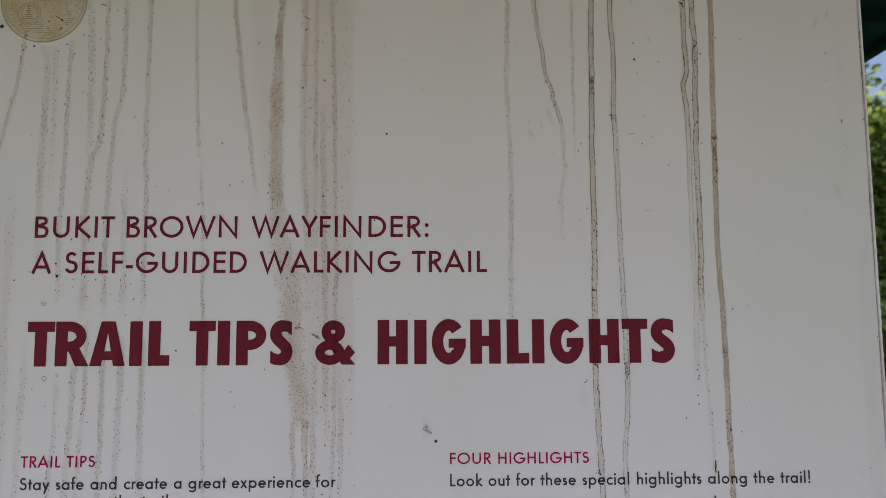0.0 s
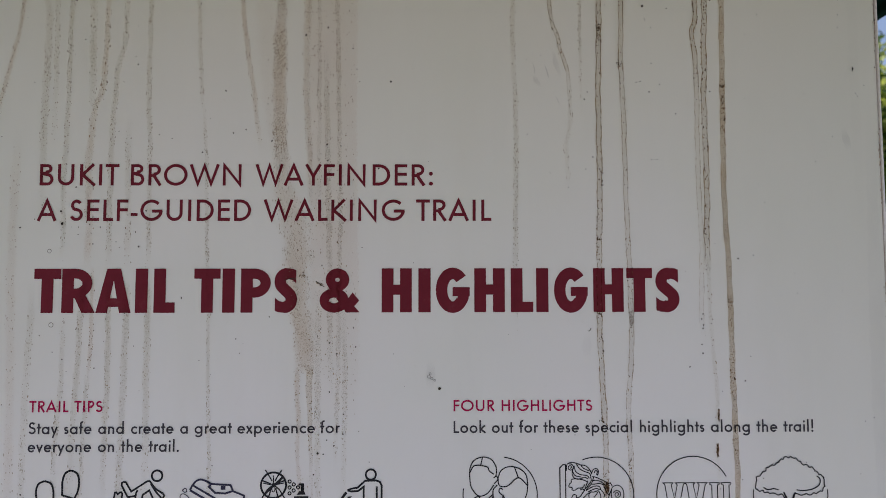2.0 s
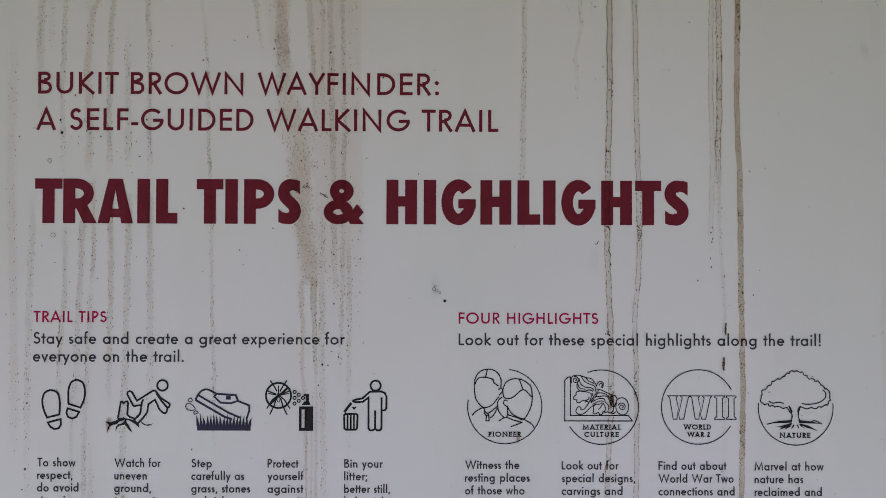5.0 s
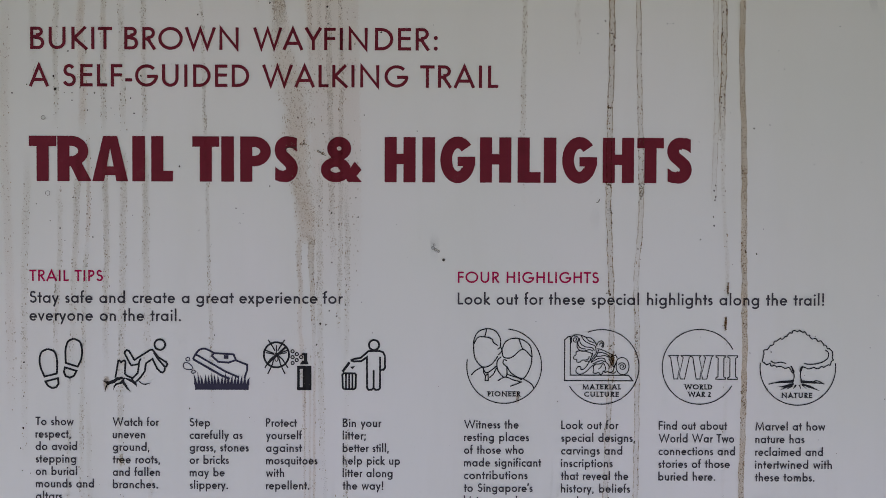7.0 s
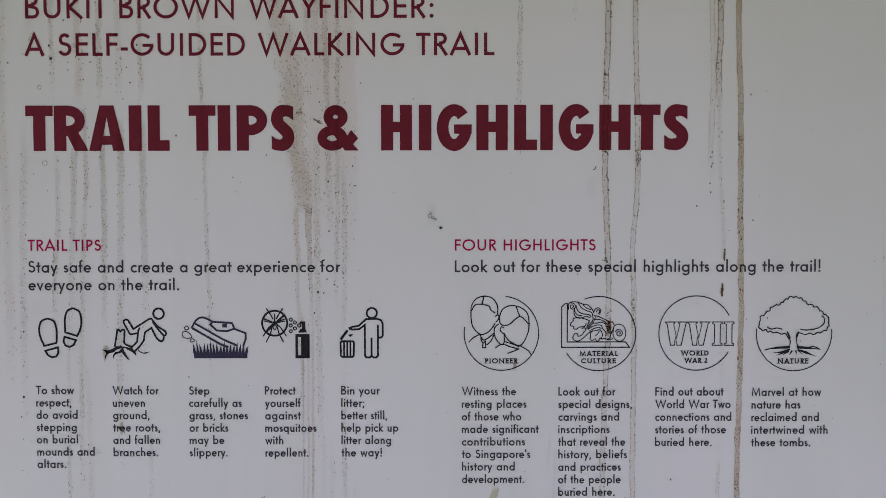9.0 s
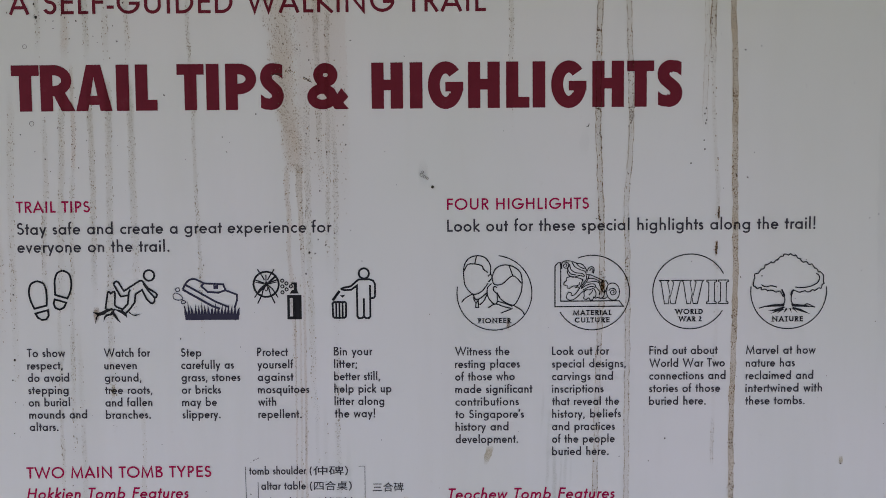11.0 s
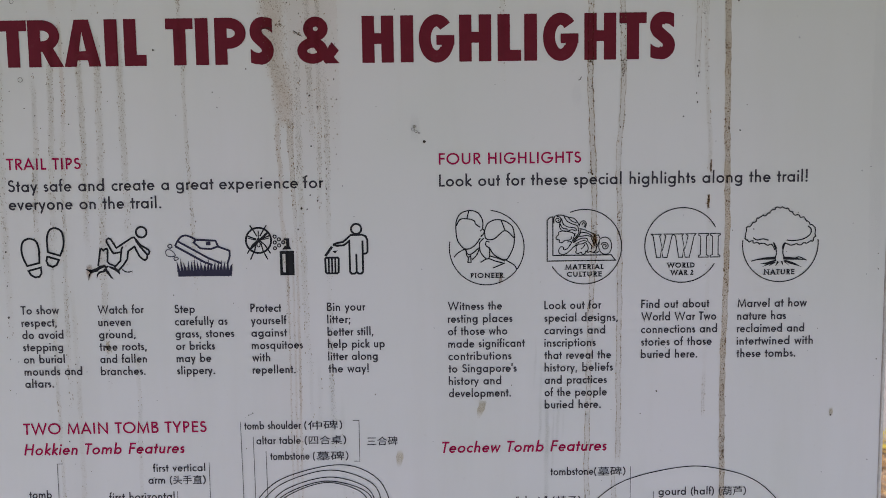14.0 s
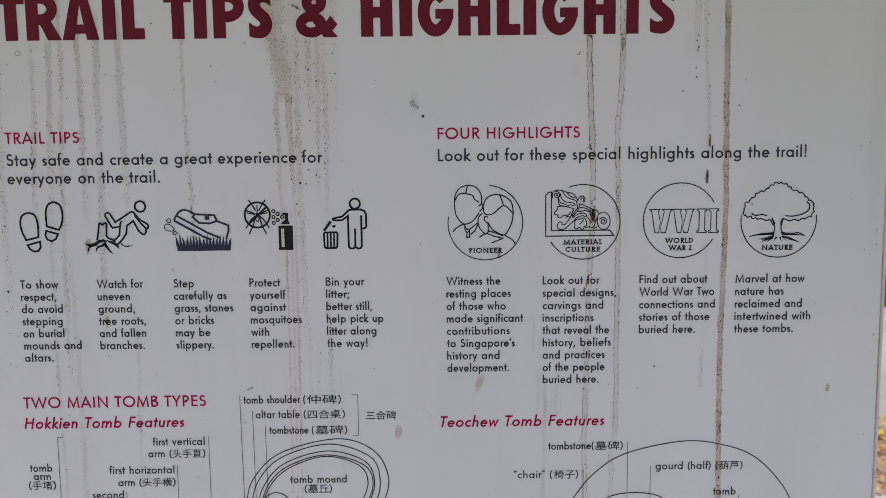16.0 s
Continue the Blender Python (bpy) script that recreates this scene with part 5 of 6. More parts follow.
run(((-88.7, 1992), (-88.7, 1870.6), (-87.1, 1834.4), (-88.9, 1798.6), (-88.8, 1716.4), (-85.8, 1664.5), (-84.5, 1600)), (0.012, 0.010, 0.008, 0.007), GRAINS, (0.8, 0.6, 0.5), 18, 0, 0.05, 0.0006, THIN)
run(((-68.8, 1760), (-68.4, 1710.6), (-66.5, 1647.3), (-65.8, 1602.7), (-64.2, 1538.1), (-63, 1457.2), (-60.8, 1419.3)), 0.0062, FAINT, 0.9, 19, 0.05, 0.06, 0.0006, THIN)
run(((-61, 1992), (-60.9, 1870.7), (-59.4, 1834.5), (-57.7, 1780.9), (-56.6, 1722.2), (-55.4, 1664.5), (-54, 1592), (-55, 1522), (-54.9, 1457.2), (-56.4, 1392.2), (-57.4, 1340)), 0.0052, FAINT, (1.0, 1.0, 0.9, 0.7), 20, 0, 0.06, 0.0006, THIN)
run(((-51, 1500), (-48.4, 1446.4), (-48.8, 1370.6), (-50, 1290)), 0.0060, FAINT, 0.65, 21, 0.04, 0.08)
run(((-74.5, 1520), (-74.9, 1446.3), (-74.2, 1348.8), (-72.5, 1261.7), (-72, 1200)), 0.0070, FAINT, 0.75, 55, 0.04, 0.08)
run(((-76.5, 1992), (-76.5, 1850), (-76, 1720), (-75, 1600)), 0.0044, FAINT, 0.7, 56, 0, 0.1)
ribbon("dirt_streak", ((-63, 1970), (-63, 1800), (-62, 1650), (-59, 1500), (-58, 1380)), (0.054, 0.052, 0.050, 0.050, 0.048), BLUSH, 0.8, 0, 0.15, 0.0, 22, DIRT_Y + 0.0001, "", 0.0, (("pale", 1500, 0.0, 1.0), ("brown", 420, 0.0, 0.95), ("dark", 30, 0.0, 1.0)))
ribbon("dirt_streak", ((-132, 1880), (-130, 1790), (-124, 1710), (-117, 1640)), (0.030, 0.028, 0.022, 0.010), GRAINS, 0.22, 0.02, 0.03, 0.0, 54, DIRT_Y + 0.0001, "", 1.0, (("pale", 700, 0.0, 1.0),))
# fainter runs on the side with the roundel
run(((-368.2, 1838.7), (-371.3, 1824.6), (-374.3, 1792.4), (-382.5, 1751.3), (-390.6, 1717.1), (-395.7, 1682)), 0.0060, GRAINS, 0.75, 23, 0.005, 0.03)
run(((-353.8, 1824), (-347.3, 1803.7), (-346.7, 1780.2), (-347.4, 1739.4), (-348.5, 1693.3), (-348.4, 1647.8), (-348.7, 1590.9)), 0.0085, FAINT, (1.0, 1.0, 0.7), 24, 0.01, 0.06)
run(((-339, 1822.4), (-338, 1751.1), (-338.3, 1661.6)), 0.006, FAINT, 0.7, 25, 0.01, 0.08)
run(((-323.5, 1830), (-324.7, 1792), (-325, 1739.4), (-325.7, 1681.8), (-327.6, 1617.8), (-326.1, 1585.6), (-327.4, 1547.9)), 0.0058, FAINT, (1.1, 1.1, 0.8), 26, 0.01, 0.05)
run(((-288, 1993), (-288.3, 1869.5), (-288.1, 1821.7), (-289, 1762.7), (-291.8, 1722), (-298.2, 1701.9), (-301.5, 1676.1), (-303.2, 1642.1), (-301, 1591), (-301.5, 1542.6)), (0.0062, 0.0062, 0.007, 0.0095, 0.010), GRAINS, (0.6, 0.65, 0.65, 0.6, 0.6), 27, 0, 0.02, 0.0006, (("brown", 600, 0.3, 1.0), ("pale", 1100, 0.3, 1.1)))
run(((-305.5, 1993), (-305.5, 1869.4), (-302.9, 1809.8), (-302, 1751), (-300.6, 1693.3)), 0.0085, FAINT, 0.95, 28, 0, 0.05)
run(((-269.5, 1993), (-269.5, 1869.6), (-269.9, 1821.7), (-270.3, 1774.5), (-276.5, 1745.3), (-278.7, 1716.3), (-281, 1676.1), (-281.4, 1591.1), (-280.5, 1542.7)), 0.0066, FAINT, (1.05, 1.1, 0.9), 29, 0, 0.03)
run(((-245.4, 1993), (-245.4, 1869.7), (-245.3, 1833.7), (-245.6, 1716.3), (-243.4, 1671.7), (-242.6, 1591.3), (-241.7, 1542.9)), 0.0060, FAINT, (1.1, 1.1, 0.9), 30, 0, 0.03)
run(((-264.6, 1700), (-264.4, 1671.6), (-263.1, 1591.2), (-262.1, 1542.8)), 0.0074, FAINT, 0.7, 67, 0.05, 0.03)
run(((-198.4, 1993), (-198.3, 1870), (-197.2, 1810.1), (-194.9, 1751.2), (-191.5, 1700)), 0.0046, FAINT, 1.15, 31, 0, 0.03, 0.0005, (("brown", 420, 0.5, 0.9), ("pale", 500, 0.4, 1.0)))
run(((-191.1, 1705), (-187, 1650.5), (-185, 1564.6), (-182.2, 1493.5), (-181.4, 1430.7), (-179.5, 1377.6), (-177, 1272.3)), 0.0042, FAINT, 0.8, 32, 0.02, 0.1)
run(((-160, 1993), (-159.8, 1870.2), (-156.1, 1834.1), (-152.4, 1798.4), (-147.4, 1757.1), (-142.3, 1728), (-138.1, 1693.2), (-133.5, 1658.8)), (0.0056, 0.0066, 0.0066, 0.006), GRAINS, (0.85, 0.85, 0.6), 33, 0, 0.04, 0.0006, THIN)
# the same runs below the title
run(((-325, 1500), (-323, 1440.1), (-327.1, 1379.4), (-328, 1300)), 0.0060, FAINT, 0.75, 68, 0.03, 0.06)
run(((-304, 1530), (-306.6, 1494.1), (-308.5, 1434.7), (-310.8, 1390), (-313, 1300)), 0.0072, FAINT, (1.15, 1.0, 0.5), 69, 0.01, 0.08)
run(((-296.1, 1545), (-295.8, 1494.2), (-296, 1456.4), (-298.1, 1435)), 0.0050, GRAINS, 0.75, 70, 0.01, 0.02, 0.0004, (("brown", 700, 0.5, 1.0), ("dark", 160, 0.3, 0.9)))
run(((-298.1, 1440), (-300.3, 1379.1), (-303.1, 1281.5), (-304, 1160)), 0.0052, FAINT, 0.7, 71, 0.01, 0.1)
run(((-280.5, 1530), (-279.6, 1494.2), (-278.8, 1440.2), (-279.9, 1378.8), (-280.4, 1310)), 0.0066, FAINT, (1.2, 1.2, 0.9), 72, 0.01, 0.06, 0.0006, (("brown", 420, 0.4, 0.9), ("pale", 800, 0.3, 1.1)))
run(((-262.1, 1530), (-262.3, 1494.3), (-263, 1440.3), (-264.4, 1367.9), (-266.1, 1281.1), (-265, 1180)), 0.0078, FAINT, (1.1, 1.05, 0.7, 0.4), 73, 0.01, 0.1)
run(((-241.7, 1530), (-241.2, 1494.4), (-241.2, 1434.9), (-240, 1362.2), (-241, 1300)), 0.0078, FAINT, (1.1, 0.9, 0.6), 74, 0.01, 0.08)
run(((-355, 1530), (-354.6, 1494), (-357.1, 1434.5), (-358, 1340), (-357, 1220)), 0.0080, FAINT, 0.6, 75, 0.03, 0.1)
run(((119.4, 1990.1), (119.1, 1871.9), (117.8, 1763.8), (120.6, 1692.8), (119.2, 1559.8), (120, 1468.8)), 0.0058, FAINT, 0.9, 34, 0, 0.12)
run(((185.4, 1989.6), (186, 1871.5), (185.7, 1763.5), (186.5, 1693.5)), 0.0036, FAINT, 1.0, 35, 0, 0.07)
run(((-373.5, 1681.9), (-375.7, 1561.3), (-371.9, 1420.7), (-370.2, 1260.2)), 0.012, GRAINS, 0.32, 38, 0.05, 0.1)
run(((-316, 1345), (-315, 1270), (-316, 1180), (-314, 1010)), 0.0046, FAINT, 0.75, 58, 0.05, 0.05, 0.0006, (("pale", 420, 0.3, 0.9),))
run(((-297, 1300), (-296, 1230), (-295, 1150), (-297, 1010)), 0.0060, FAINT, 0.65, 59, 0.05, 0.05, 0.0006, (("pale", 420, 0.3, 0.9),))
run(((-238, 1260), (-237, 1180), (-239, 1100), (-237, 1010)), 0.0050, FAINT, 0.65, 60, 0.05, 0.05, 0.0006, (("pale", 420, 0.3, 0.9),))
run(((-49, 1300), (-50, 1230), (-48, 1150)), 0.0050, FAINT, 0.6, 61, 0.06, 0.06)

# smears and small marks
ribbon("smear", ((15.1, 1126.1), (15.1, 1118.1), (14.1, 1108.1)), (0.004, 0.009, 0.004), SMEAR, 0.5, 0.006, 0.006, 0.0003, 41)
ribbon("smear", ((97.2, 1175.1), (96.2, 1168.1), (92.2, 1155.1)), (0.007, 0.009, 0.003), SMEAR, 0.55, 0.005, 0.008, 0.0003, 42)
ribbon("smear", ((437.5, 1162), (437.5, 1157.5), (437.2, 1153.2)), (0.003, 0.0046, 0.003), SMEAR, 1.2, 0.003, 0.003, 0.0002, 43)
for n, (x, z0, z1, w, q) in enumerate(((154, 1215, 1120, 0.005, 0.40), (160, 1190, 1050, 0.007, 0.50), (166, 1172, 1090, 0.004, 0.34), (171, 1186, 1120, 0.005, 0.36), (176, 1168, 1128, 0.004, 0.30), (158, 1080, 1015, 0.010, 0.30), (149, 1240, 1180, 0.004, 0.30))):
    ribbon("smear", ((x, z0), (x - 0.8, (z0 + z1) / 2), (x - 2.4, z1)), (w * 0.6, w, w * 0.7), WISP, q * 1.6, 0.025, 0.03, 0.0006, 20 + n)
for n, (x, z0, z1, w) in enumerate(((-62, 1225, 1120, 0.008), (-50, 1215, 1090, 0.010), (-40, 1190, 1060, 0.008), (-70, 1240, 1140, 0.006))):
    ribbon("smear", ((x, z0), (x + 0.5, (z0 + z1) / 2), (x, z1)), (w * 0.7, w, w * 0.6), WISP, 0.34, 0.03, 0.04, 0.0006, 30 + n, DIRT_Y, "", 1.0, (("pale", 350, 0.0, 1.0),))
ribbon("smear", ((-265.5, 1238.1), (-265.5, 1231.1), (-265.5, 1224)), (0.003, 0.004, 0.002), SMEAR, 1.3, 0.002, 0.004, 0.0003, 45)
ribbon("smear", ((442.1, 1860), (440.1, 1848), (437.1, 1836.1)), (0.004, 0.007, 0.004), GREY_SMEAR, 0.5, 0.01, 0.01, 0.0004, 46)
ribbon("smear", ((449.5, 1683.4), (452.4, 1672.4), (455.3, 1660.4)), (0.006, 0.010, 0.006), GREY_SMEAR, 0.5, 0.01, 0.01, 0.0004, 47)
ribbon("smear", ((158.8, 1761.6), (161.7, 1747.6), (165.7, 1734.6)), (0.003, 0.006, 0.003), GREY_SMEAR, 0.55, 0.008, 0.008, 0.0004, 48)
ribbon("smear", ((34.9, 1452), (34.9, 1436), (34.9, 1424)), (0.005, 0.012, 0.008), GREY_SMEAR, 0.4, 0.008, 0.008, 0.0004, 49)
ribbon("smear", ((477.3, 1698.2), (475.9, 1558.6), (474.4, 1419.1), (474.8, 1249.9)), (0.010, 0.016, 0.016, 0.010), GREY_SMEAR, 0.22, 0.1, 0.1, 0.0, 50)


ribbon("smear", ((205, 1336), (206, 1329), (204, 1320)), (0.003, 0.005, 0.002), RUST, 1.0, 0.003, 0.006, 0.0004, 51)
ribbon("smear", ((114.5, 1300), (115, 1294), (115, 1287)), (0.002, 0.004, 0.003), RUST, 0.6, 0.003, 0.004, 0.0003, 52)


ribbon("smear", ((-279.0, 1313), (-279.5, 1306), (-280.5, 1297)), (0.006, 0.007, 0.003), RUST, 0.5, 0.004, 0.006, 0.0004, 57)


def blot(vs, fs, x, z, r, rnd, tall=1.0):
    b, n = len(vs), 9
    vs.append((x, SPECK_Y - 0.0001, z))
    for k in range(n):
        a, q = 2 * math.pi * k / n, r * rnd.uniform(0.65, 1.2)
        vs.append((x + q * math.cos(a), SPECK_Y + 0.0001, z + q * tall * math.sin(a)))
    fs += [(b, b + 1 + k, b + 1 + (k + 1) % n) for k in range(n)]


rnd = random.Random(77)
vs, fs = [], []
SPOTS = (
    ((249.6, 1808, 1.3), (249, 1825.5, 0.8), (241.8, 1729.4, 0.7), (245.9, 1730, 0.7), (265.5, 1727.1, 0.6), (254.8, 1719.5, 0.7), (316.3, 1720.1, 0.7), (361.1, 1830.2, 0.7), (369.1, 1823.5, 0.4), (366.1, 1799.9, 0.6), (274.1, 1805.7, 0.6),
     (257.6, 1785.8, 0.7), (318.5, 1814.3, 0.8), (257.5, 1748.9, 0.5), (189.3, 1711.8, 0.7), (281.2, 1697.2, 0.7), (256, 1650.8, 0.5), (261.7, 1650.8, 0.6), (289.3, 1445.4, 0.8), (339.9, 1551.6, 0.9), (343.3, 1431.6, 0.8), (334.6, 1831.3, 0.8)),
    ((449.2, 1815.3, 0.6), (448.8, 1799.6, 0.5), (448, 1786.3, 0.6), (463.9, 1718.4, 0.4), (465.5, 1715.4, 0.5), (486, 1793.7, 0.8), (484.4, 1745.1, 0.8), (438.4, 1674.4, 0.4), (420.7, 1648.8, 0.5), (197.1, 1653.2, 0.7), (189.9, 1641.2, 0.6), (192.4, 1719.4, 0.6)),
    ((-169.2, 1719.8, 0.8), (-89.7, 1777.3, 1.0), (-67.5, 1785, 0.9), (-66.3, 1834.5, 0.7), (-42.7, 1763.2, 0.7), (-122.5, 1669.1, 0.8), (-16.4, 1641.6, 0.9), (-191.2, 1657.7, 0.8), (-67.8, 1665.6, 0.9), (-67.1, 1649.6, 0.9), (-394.4, 1840.3, 2.0),
     (-160.8, 1677.2, 0.7), (-148.5, 1680.6, 0.7), (-134.6, 1824, 0.8), (-86.6, 1838.6, 1.0), (-45.6, 1840.6, 0.6), (-35.6, 1729.2, 0.6), (-38.5, 1742.1, 0.5), (-4.4, 1729.4, 1.2), (-7.2, 1820.6, 0.6)),
    ((468.9, 1395.7, 0.5), (460.4, 1392.1, 0.5), (453.5, 1341.9, 0.4), (478.6, 1312.2, 0.6), (479, 1297.5, 0.6), (480.2, 1209.2, 0.7), (477.9, 1193.1, 0.5), (474.5, 1108.9, 0.6), (437, 1154.2, 0.9), (266.3, 1180.5, 0.9), (250.6, 1158.6, 0.6), (358.3, 1337.6, 0.7),
     (320.5, 1421.6, 0.5), (222.2, 1163, 0.5), (43.9, 1424.9, 1.4), (51.1, 1501.9, 0.7)),
    ((-357.7, 1334.1, 0.5), (-358.1, 1325.5, 0.9), (-358.7, 1292.8, 0.7), (-359.1, 1262.1, 1.1), (-361.7, 1242.8, 0.6), (-360.1, 1221.3, 0.5), (-362.1, 1190.8, 0.6), (-266.5, 1232.1, 1.4), (-131.6, 1162.4, 0.6), (-129.4, 1163.4, 0.5), (-127.6, 1164.4, 0.6), (-134.6, 1160.6, 0.4), (-135.2, 1128.9, 0.6), (-199.5, 1281.5, 0.7)),
    ((-328.7, 1599, 1.0), (-327.2, 1586.7, 1.4), (-368.1, 1582.7, 0.8), (-289.5, 1583, 0.7), (-251.8, 1563.8, 0.7), (-208.8, 1513.4, 0.8), (-310.4, 1483.3, 0.6), (-345.5, 1477.3, 0.6), (-291.6, 1445.6, 0.6), (-322.9, 1454.1, 0.7), (-311, 1583, 0.6), (-311.1, 1576, 0.6),
     (-245.3, 1599.3, 0.8), (-82.5, 1555.3, 0.7), (-71.7, 1545.1, 0.7), (-32.4, 1563, 0.6), (-122.5, 1494.8, 0.8), (-154.9, 1473.6, 0.6), (-151.1, 1459.6, 0.6), (-75.4, 1476.1, 0.8), (-72.7, 1483.1, 0.6), (-63.5, 1469.6, 0.9), (-56.5, 1458.8, 0.8), (-40.3, 1484.3, 0.7), (-38.1, 1465.4, 0.8)),
    ((-54.1, 1664.4, 0.6), (-63.5, 1422, 0.8), (-49.9, 1381.4, 0.8), (-74.3, 1363.4, 1.0), (-58.6, 1370.5, 0.9), (-49.4, 1400.4, 0.7), (-78, 1343.3, 0.9), (-34.7, 1384.2, 0.5), (-68.8, 1362.4, 0.8), (-77, 1403, 0.7), (-71.6, 1392.2, 0.7), (-65.6, 1375.9, 0.7)),
    # round the roundel
    ((-369, 1862, 0.8), (-347, 1846, 0.9), (-334, 1847.5, 1.1), (-348, 1839, 0.7), (-335, 1839, 0.7), (-312, 1832, 0.7), (-328, 1822, 0.8), (-320, 1812, 0.8), (-372, 1816, 0.7), (-361, 1820, 0.9), (-293, 1864, 0.7), (-279, 1858, 0.7)),
)
for spots in SPOTS:
    for x, z, r in spots:
        blot(vs, fs, x / 1000, z / 1000, r / 1000, rnd, rnd.uniform(0.9, 1.3))
blot(vs, fs, 0.462, 1.7436, 0.0006, rnd, 4.0)
for x, z in ((303.7, 1486), (303, 1483), (301.7, 1466.9), (302.4, 1458.5), (302, 1492), (303.4, 1497)):
    blot(vs, fs, x / 1000, z / 1000, 0.0007, rnd, 1.5)
for _ in range(130):
    x, z = rnd.uniform(X0 + 0.01, X1 - 0.005), rnd.uniform(1.0, 1.97)
    blot(vs, fs, x, z, rnd.choice((0.00025, 0.0003, 0.00035, 0.0004, 0.0005)), rnd, rnd.uniform(0.8, 1.6))
for _ in range(60):
    x, z = rnd.gauss(-0.31, 0.05), rnd.uniform(1.05, 1.9)
    if x > X0 + 0.01:
        blot(vs, fs, x, z, rnd.choice((0.0003, 0.0004, 0.0005, 0.0006)), rnd, rnd.uniform(0.8, 1.8))
tagged(flat("specks", vs, fs, SPECK, panel, "tiny dark brown mould specks"), kind="stuff")
# knots of grains where the runs paused
for x, z, n, sx, sz in ((204.5, 1782.7, 26, 0.9, 6), (225, 1748.9, 12, 1.4, 2.5), (328.8, 1725.4, 12, 1.6, 2), (328.7, 1710.7, 10, 1.2, 2.5), (328.5, 1691.9, 6, 1.4, 1.2), (201.4, 1496.2, 9, 1.2, 1.5), (232.1, 1492.1, 12, 1.1, 4), (301.8, 1867.7, 16, 1.2, 3),
                        (312.7, 1820.9, 10, 1.2, 5), (312.5, 1805.8, 10, 1.2, 6), (201.2, 1571.3, 9, 1.0, 2.5), (200.5, 1394.7, 7, 1.4, 3), (205.7, 1632.5, 12, 0.9, 6), (331.3, 1436.7, 6, 1.3, 3), (330.1, 1509.2, 6, 1.0, 1.5)):
    cluster(x, z, n, sx, sz, rnd)
for x, z, n, sx, sz in ((205.2, 1333, 22, 1.8, 6), (330.2, 1175.7, 12, 1.4, 4), (331.2, 1133, 7, 1.6, 2), (331.6, 1116.9, 20, 1.3, 4), (229, 1345, 16, 1.0, 10), (204.6, 1778, 14, 0.7, 4), (232.1, 1494, 16, 1.2, 4)):
    cluster(x, z, n, sx, sz, rnd, "dark", (0.35, 0.5, 0.6))
    cluster(x, z - 1, n, sx, sz * 1.2, rnd, "brown", (0.35, 0.45, 0.6))
for x, z, n, sx, sz in ((316.2, 1398, 10, 0.5, 3), (314.5, 1364, 12, 0.6, 3.4), (-90.6, 1534.8, 10, 1.6, 1.2), (-73, 1526.5, 8, 2.4, 1.6)):
    cluster(x, z, n, sx, sz, rnd, "dark", (0.4, 0.5, 0.65))
    cluster(x, z, n, sx, sz, rnd, "brown", (0.35, 0.45, 0.6))
ribbon("smear", ((314.8, 1372), (314.5, 1365), (314.2, 1357)), (0.0020, 0.0034, 0.0018), RUST, 1.4, 0.002, 0.004, 0.0003, 53)
ribbon("smear", ((316.8, 1405), (316.2, 1398), (316.4, 1391)), (0.0018, 0.0024, 0.0016), RUST, 1.2, 0.002, 0.004, 0.0003, 52)
# rust and grime along the edge seam
for _ in range(260):
    z = rnd.uniform(1.45, Z1 - 0.01)
    if math.sin(z * 43) + 0.7 * math.sin(z * 117 + 1) > -0.2:
        grain("brown" if rnd.random() < 0.8 else "dark", X1 - abs(rnd.gauss(0, 0.0007)), z, rnd.choice((0.0003, 0.0004, 0.0005)), rnd, rnd.uniform(1.0, 3.5))
for tone, material, label in (("dark", DARK_GRIT, "near-black mould grains in the dirt streaks"), ("brown", BROWN_GRIT, "brown silt grains in the dirt streaks"), ("pale", PALE_GRIT, "pale tan silt grains in the faint streaks")):
    tagged(flat("grit", *GRIT[tone], material, panel, label), kind="stuff")
# faint wiped smudges and fly marks
for pts, w in ((((137.7, 1749.9), (140.3, 1737)), 0.0014), (((149.5, 1748), (154, 1733)), 0.0013), (((160.1, 1715.3), (164.5, 1706)), 0.0012), (((246.9, 1874), (247.4, 1866)), 0.0014), (((263, 1836), (267.3, 1825)), 0.0022), (((251, 1797), (252, 1791)), 0.0022)):
    ribbon("smear", (pts[0], ((pts[0][0] + pts[1][0]) / 2 + 0.6, (pts[0][1] + pts[1][1]) / 2), pts[1]), (w * 0.5, w, w * 0.6), GREY_SMEAR, 1.6, 0.003, 0.003, 0.0002, int(pts[0][0]) % 60)
ribbon("smear", ((128, 1828), (127.8, 1823), (127.4, 1818)), (0.003, 0.005, 0.003), GREY_SMEAR, 0.6, 0.004, 0.004, 0.0002, 12)
ribbon("smear", ((139, 1737), (141, 1731), (146, 1724)), (0.004, 0.007, 0.003), GREY_SMEAR, 0.6, 0.005, 0.005, 0.0003, 13)
ribbon("smear", ((453.6, 1864), (453, 1857), (452.4, 1850)), (0.004, 0.006, 0.003), GREY_SMEAR, 0.6, 0.006, 0.006, 0.0003, 14)
ribbon("smear", ((189, 1480), (188, 1466), (188, 1452)), (0.006, 0.010, 0.006), GREY_SMEAR, 0.2, 0.01, 0.01, 0.0003, 15)
ribbon("smear", ((466, 1985), (464, 1850), (463, 1700), (465, 1560)), (0.010, 0.012, 0.012, 0.008), GREY_SMEAR, 0.10, 0.02, 0.1, 0.0, 16)
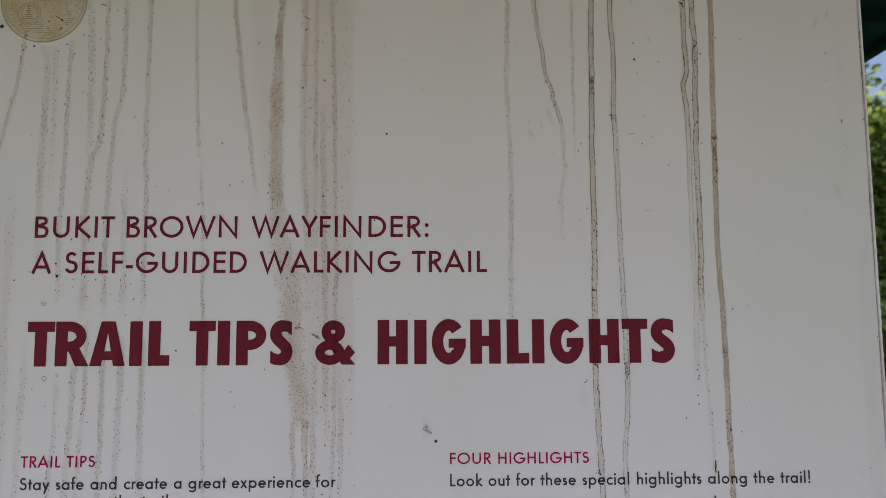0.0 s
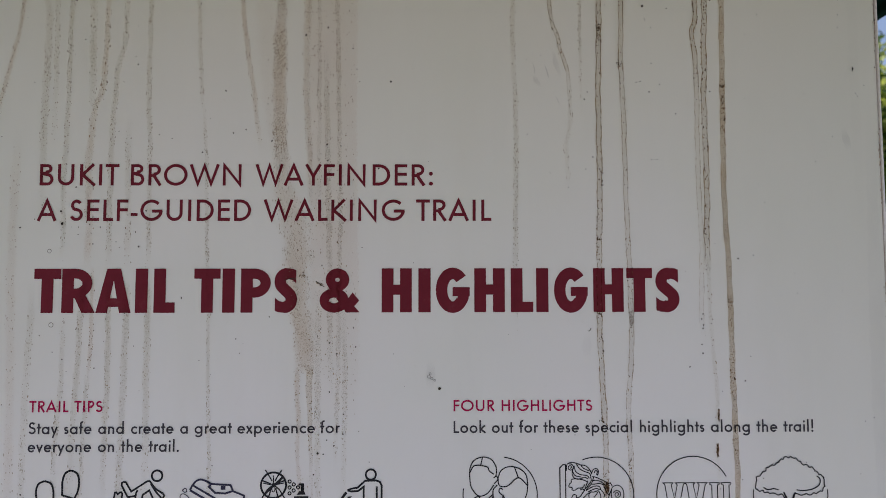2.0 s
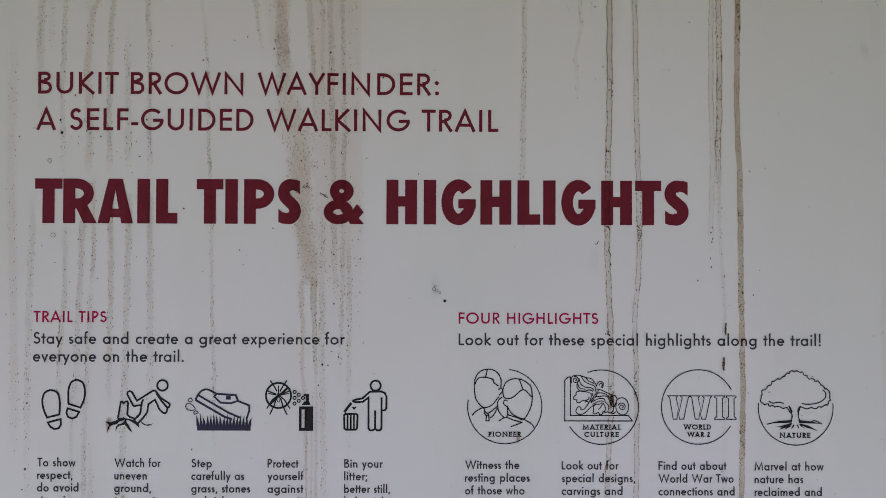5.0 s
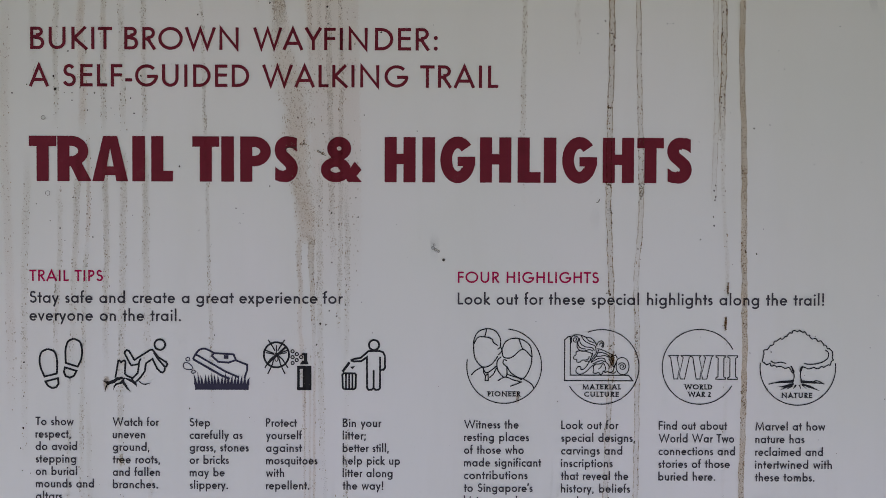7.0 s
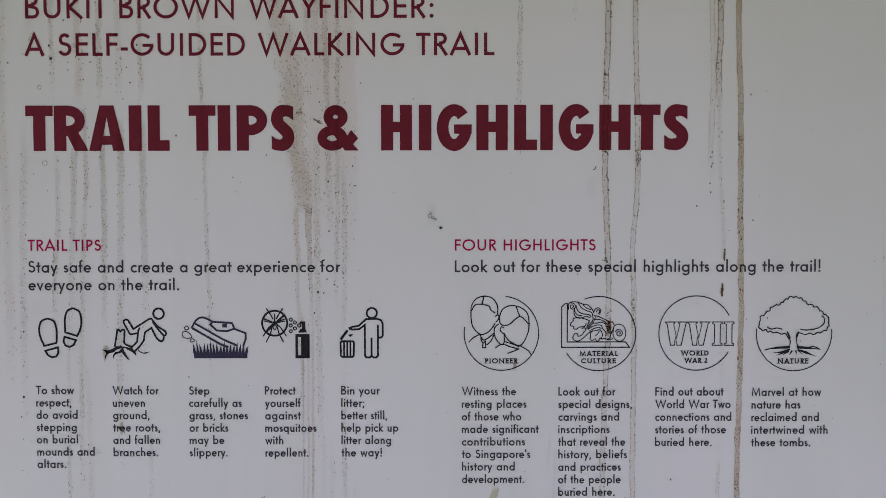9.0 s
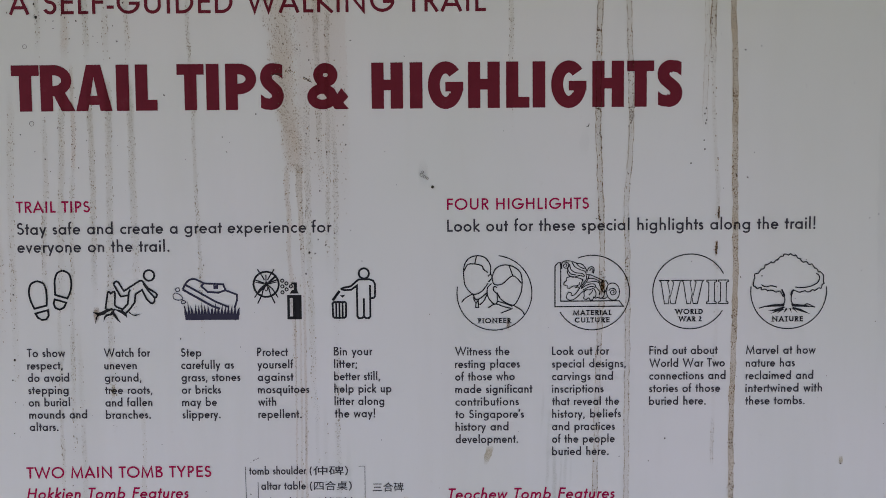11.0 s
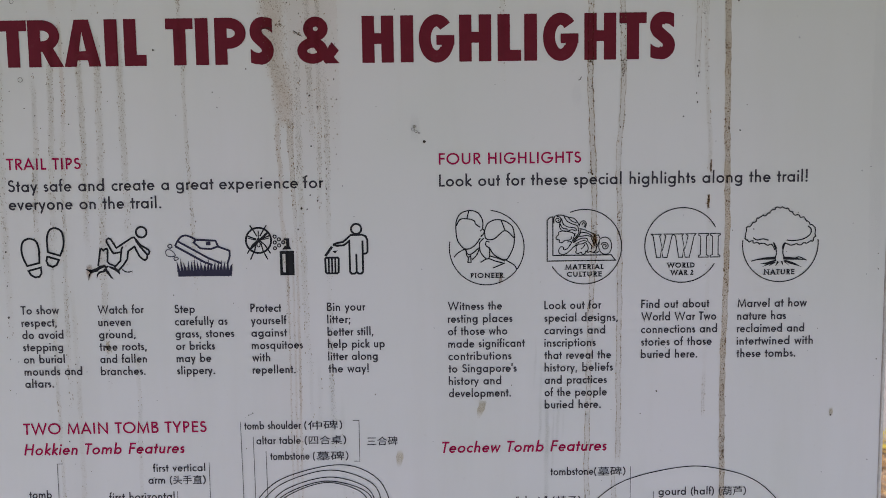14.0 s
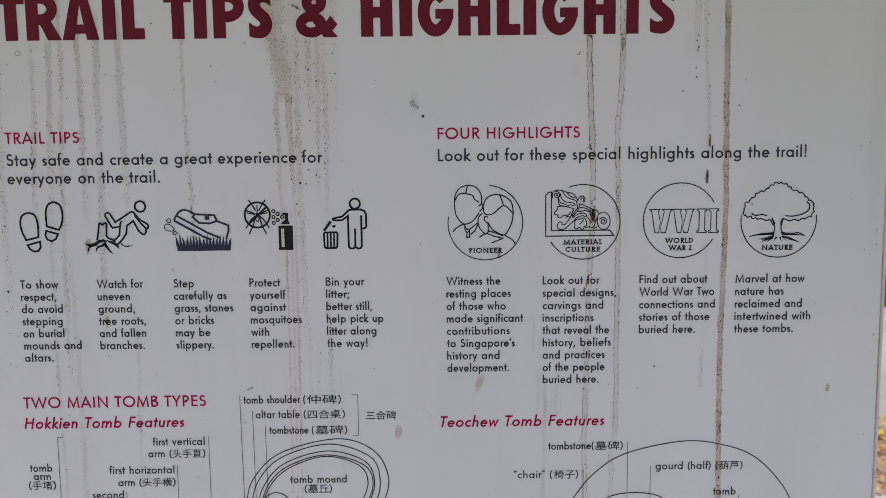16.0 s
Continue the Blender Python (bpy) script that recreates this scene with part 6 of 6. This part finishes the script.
for pts in (((-108.2, 1530.4), (-102.2, 1532.4), (-97.1, 1531.4)), ((-88.7, 1852.5), (-85.5, 1850), (-82.3, 1849.5)), ((-77.5, 1529.5), (-75, 1528), (-72, 1525.5), (-69.5, 1524.4)), ((189.6, 1480.4), (191.5, 1480.9), (192.6, 1483.5)), ((-334, 1847.5), (-338, 1850), (-341, 1852)), ((-290, 1862.5), (-293, 1864), (-296, 1864.5))):
    pr = Print(SPECK_Y)
    pr.stroke(smooth(M(*pts), 5), 0.0007)
    pr.done("scuff", SPECK, panel, "short dark scuff mark")
pr = Print(SPECK_Y)
for x, z, r in ((33.4, 1436.5, 1.5), (36.2, 1434.6, 1.2), (39.0, 1433.0, 0.9), (34.6, 1439.2, 1.0), (-338.5, 1559.5, 1.9), (-334.5, 1487.5, 2.2)):
    pr.ring(x / 1000, z / 1000, r / 1000, 0.00045, 12)
tagged(pr.done("pock_marks", GREY_MARK, panel, "small grey pock marks in the film"), kind="stuff")

# the faded roundel
sx, sz, sr = -0.3535, 1.8675, 0.0438
vs, fs, uv, across = [(sx, INK_Y, sz)], [], [(sx, sz)], [0.0]
for ringn, rr in enumerate((0.5, 1.0)):
    for k in range(64):
        a = 2 * math.pi * k / 64
        vs.append((sx + sr * rr * math.cos(a), INK_Y, sz + sr * rr * math.sin(a)))
        uv.append((vs[-1][0], vs[-1][2]))
        across.append(0.0 if ringn == 0 else 0.72)
for k in range(64):
    n = (k + 1) % 64
    fs += [(0, 1 + k, 1 + n), (1 + k, 65 + k, 65 + n, 1 + n)]
roundel = flat("roundel", vs, fs, SEAL, panel, "faded olive printed roundel")
layer = roundel.data.uv_layers.new(name="UVMap")
for loop in roundel.data.loops:
    layer.data[loop.index].uv = uv[loop.vertex_index]
roundel.data.attributes.new("across", "FLOAT", "POINT").data.foreach_set("value", across)
roundel.data.attributes.new("strength", "FLOAT", "POINT").data.foreach_set("value", [0.74] * len(vs))
pr = Print(INK_Y - 0.0001)
pr.ring(sx, sz, sr * 0.985, 0.0006, 64)
pr.ring(sx, sz, sr * 0.90, 0.0003, 64)
mx_, mz_ = sx - 0.0145, sz - 0.0135
for r, w in ((0.0118, 0.0005), (0.0104, 0.00035), (0.0078, 0.0003)):
    pr.ring(mx_, mz_, r, w, 34)
for i, w in enumerate((0.0046, 0.0030, 0.0040, 0.0022, 0.0030, 0.0014)):
    z = mz_ - 0.0055 + i * 0.0021
    pr.fill([(mx_ - w, z), (mx_ + w, z), (mx_ + w * 0.8, z + 0.0011), (mx_ - w * 0.8, z + 0.0011)])
for i in range(26):
    a = math.radians(-150 + i * 12)
    pr.disc(mx_ + 0.0091 * math.cos(a), mz_ + 0.0091 * math.sin(a), 0.00055, 6)
rnd = random.Random(9)
for row in range(22):
    z = sz - 0.040 + row * 0.0021
    x = sx - 0.040
    while x < sx + 0.040:
        w, h = rnd.uniform(0.0005, 0.0030), rnd.uniform(0.0004, 0.0010)
        r = math.hypot(x - sx, z - sz)
        plain = ((x - sx - 0.010) / 0.012) ** 2 + ((z - sz + 0.016) / 0.016) ** 2 < 1
        if r + w < sr * 0.88 and math.hypot(x + w / 2 - mx_, z - mz_) > 0.0135 and not plain and rnd.random() < 0.74:
            pr.fill([(x, z), (x + w, z), (x + w, z + h), (x, z + h)])
        x += w + rnd.uniform(0.0005, 0.0014)
pr.done("roundel_pattern", SEAL_LINE, roundel)
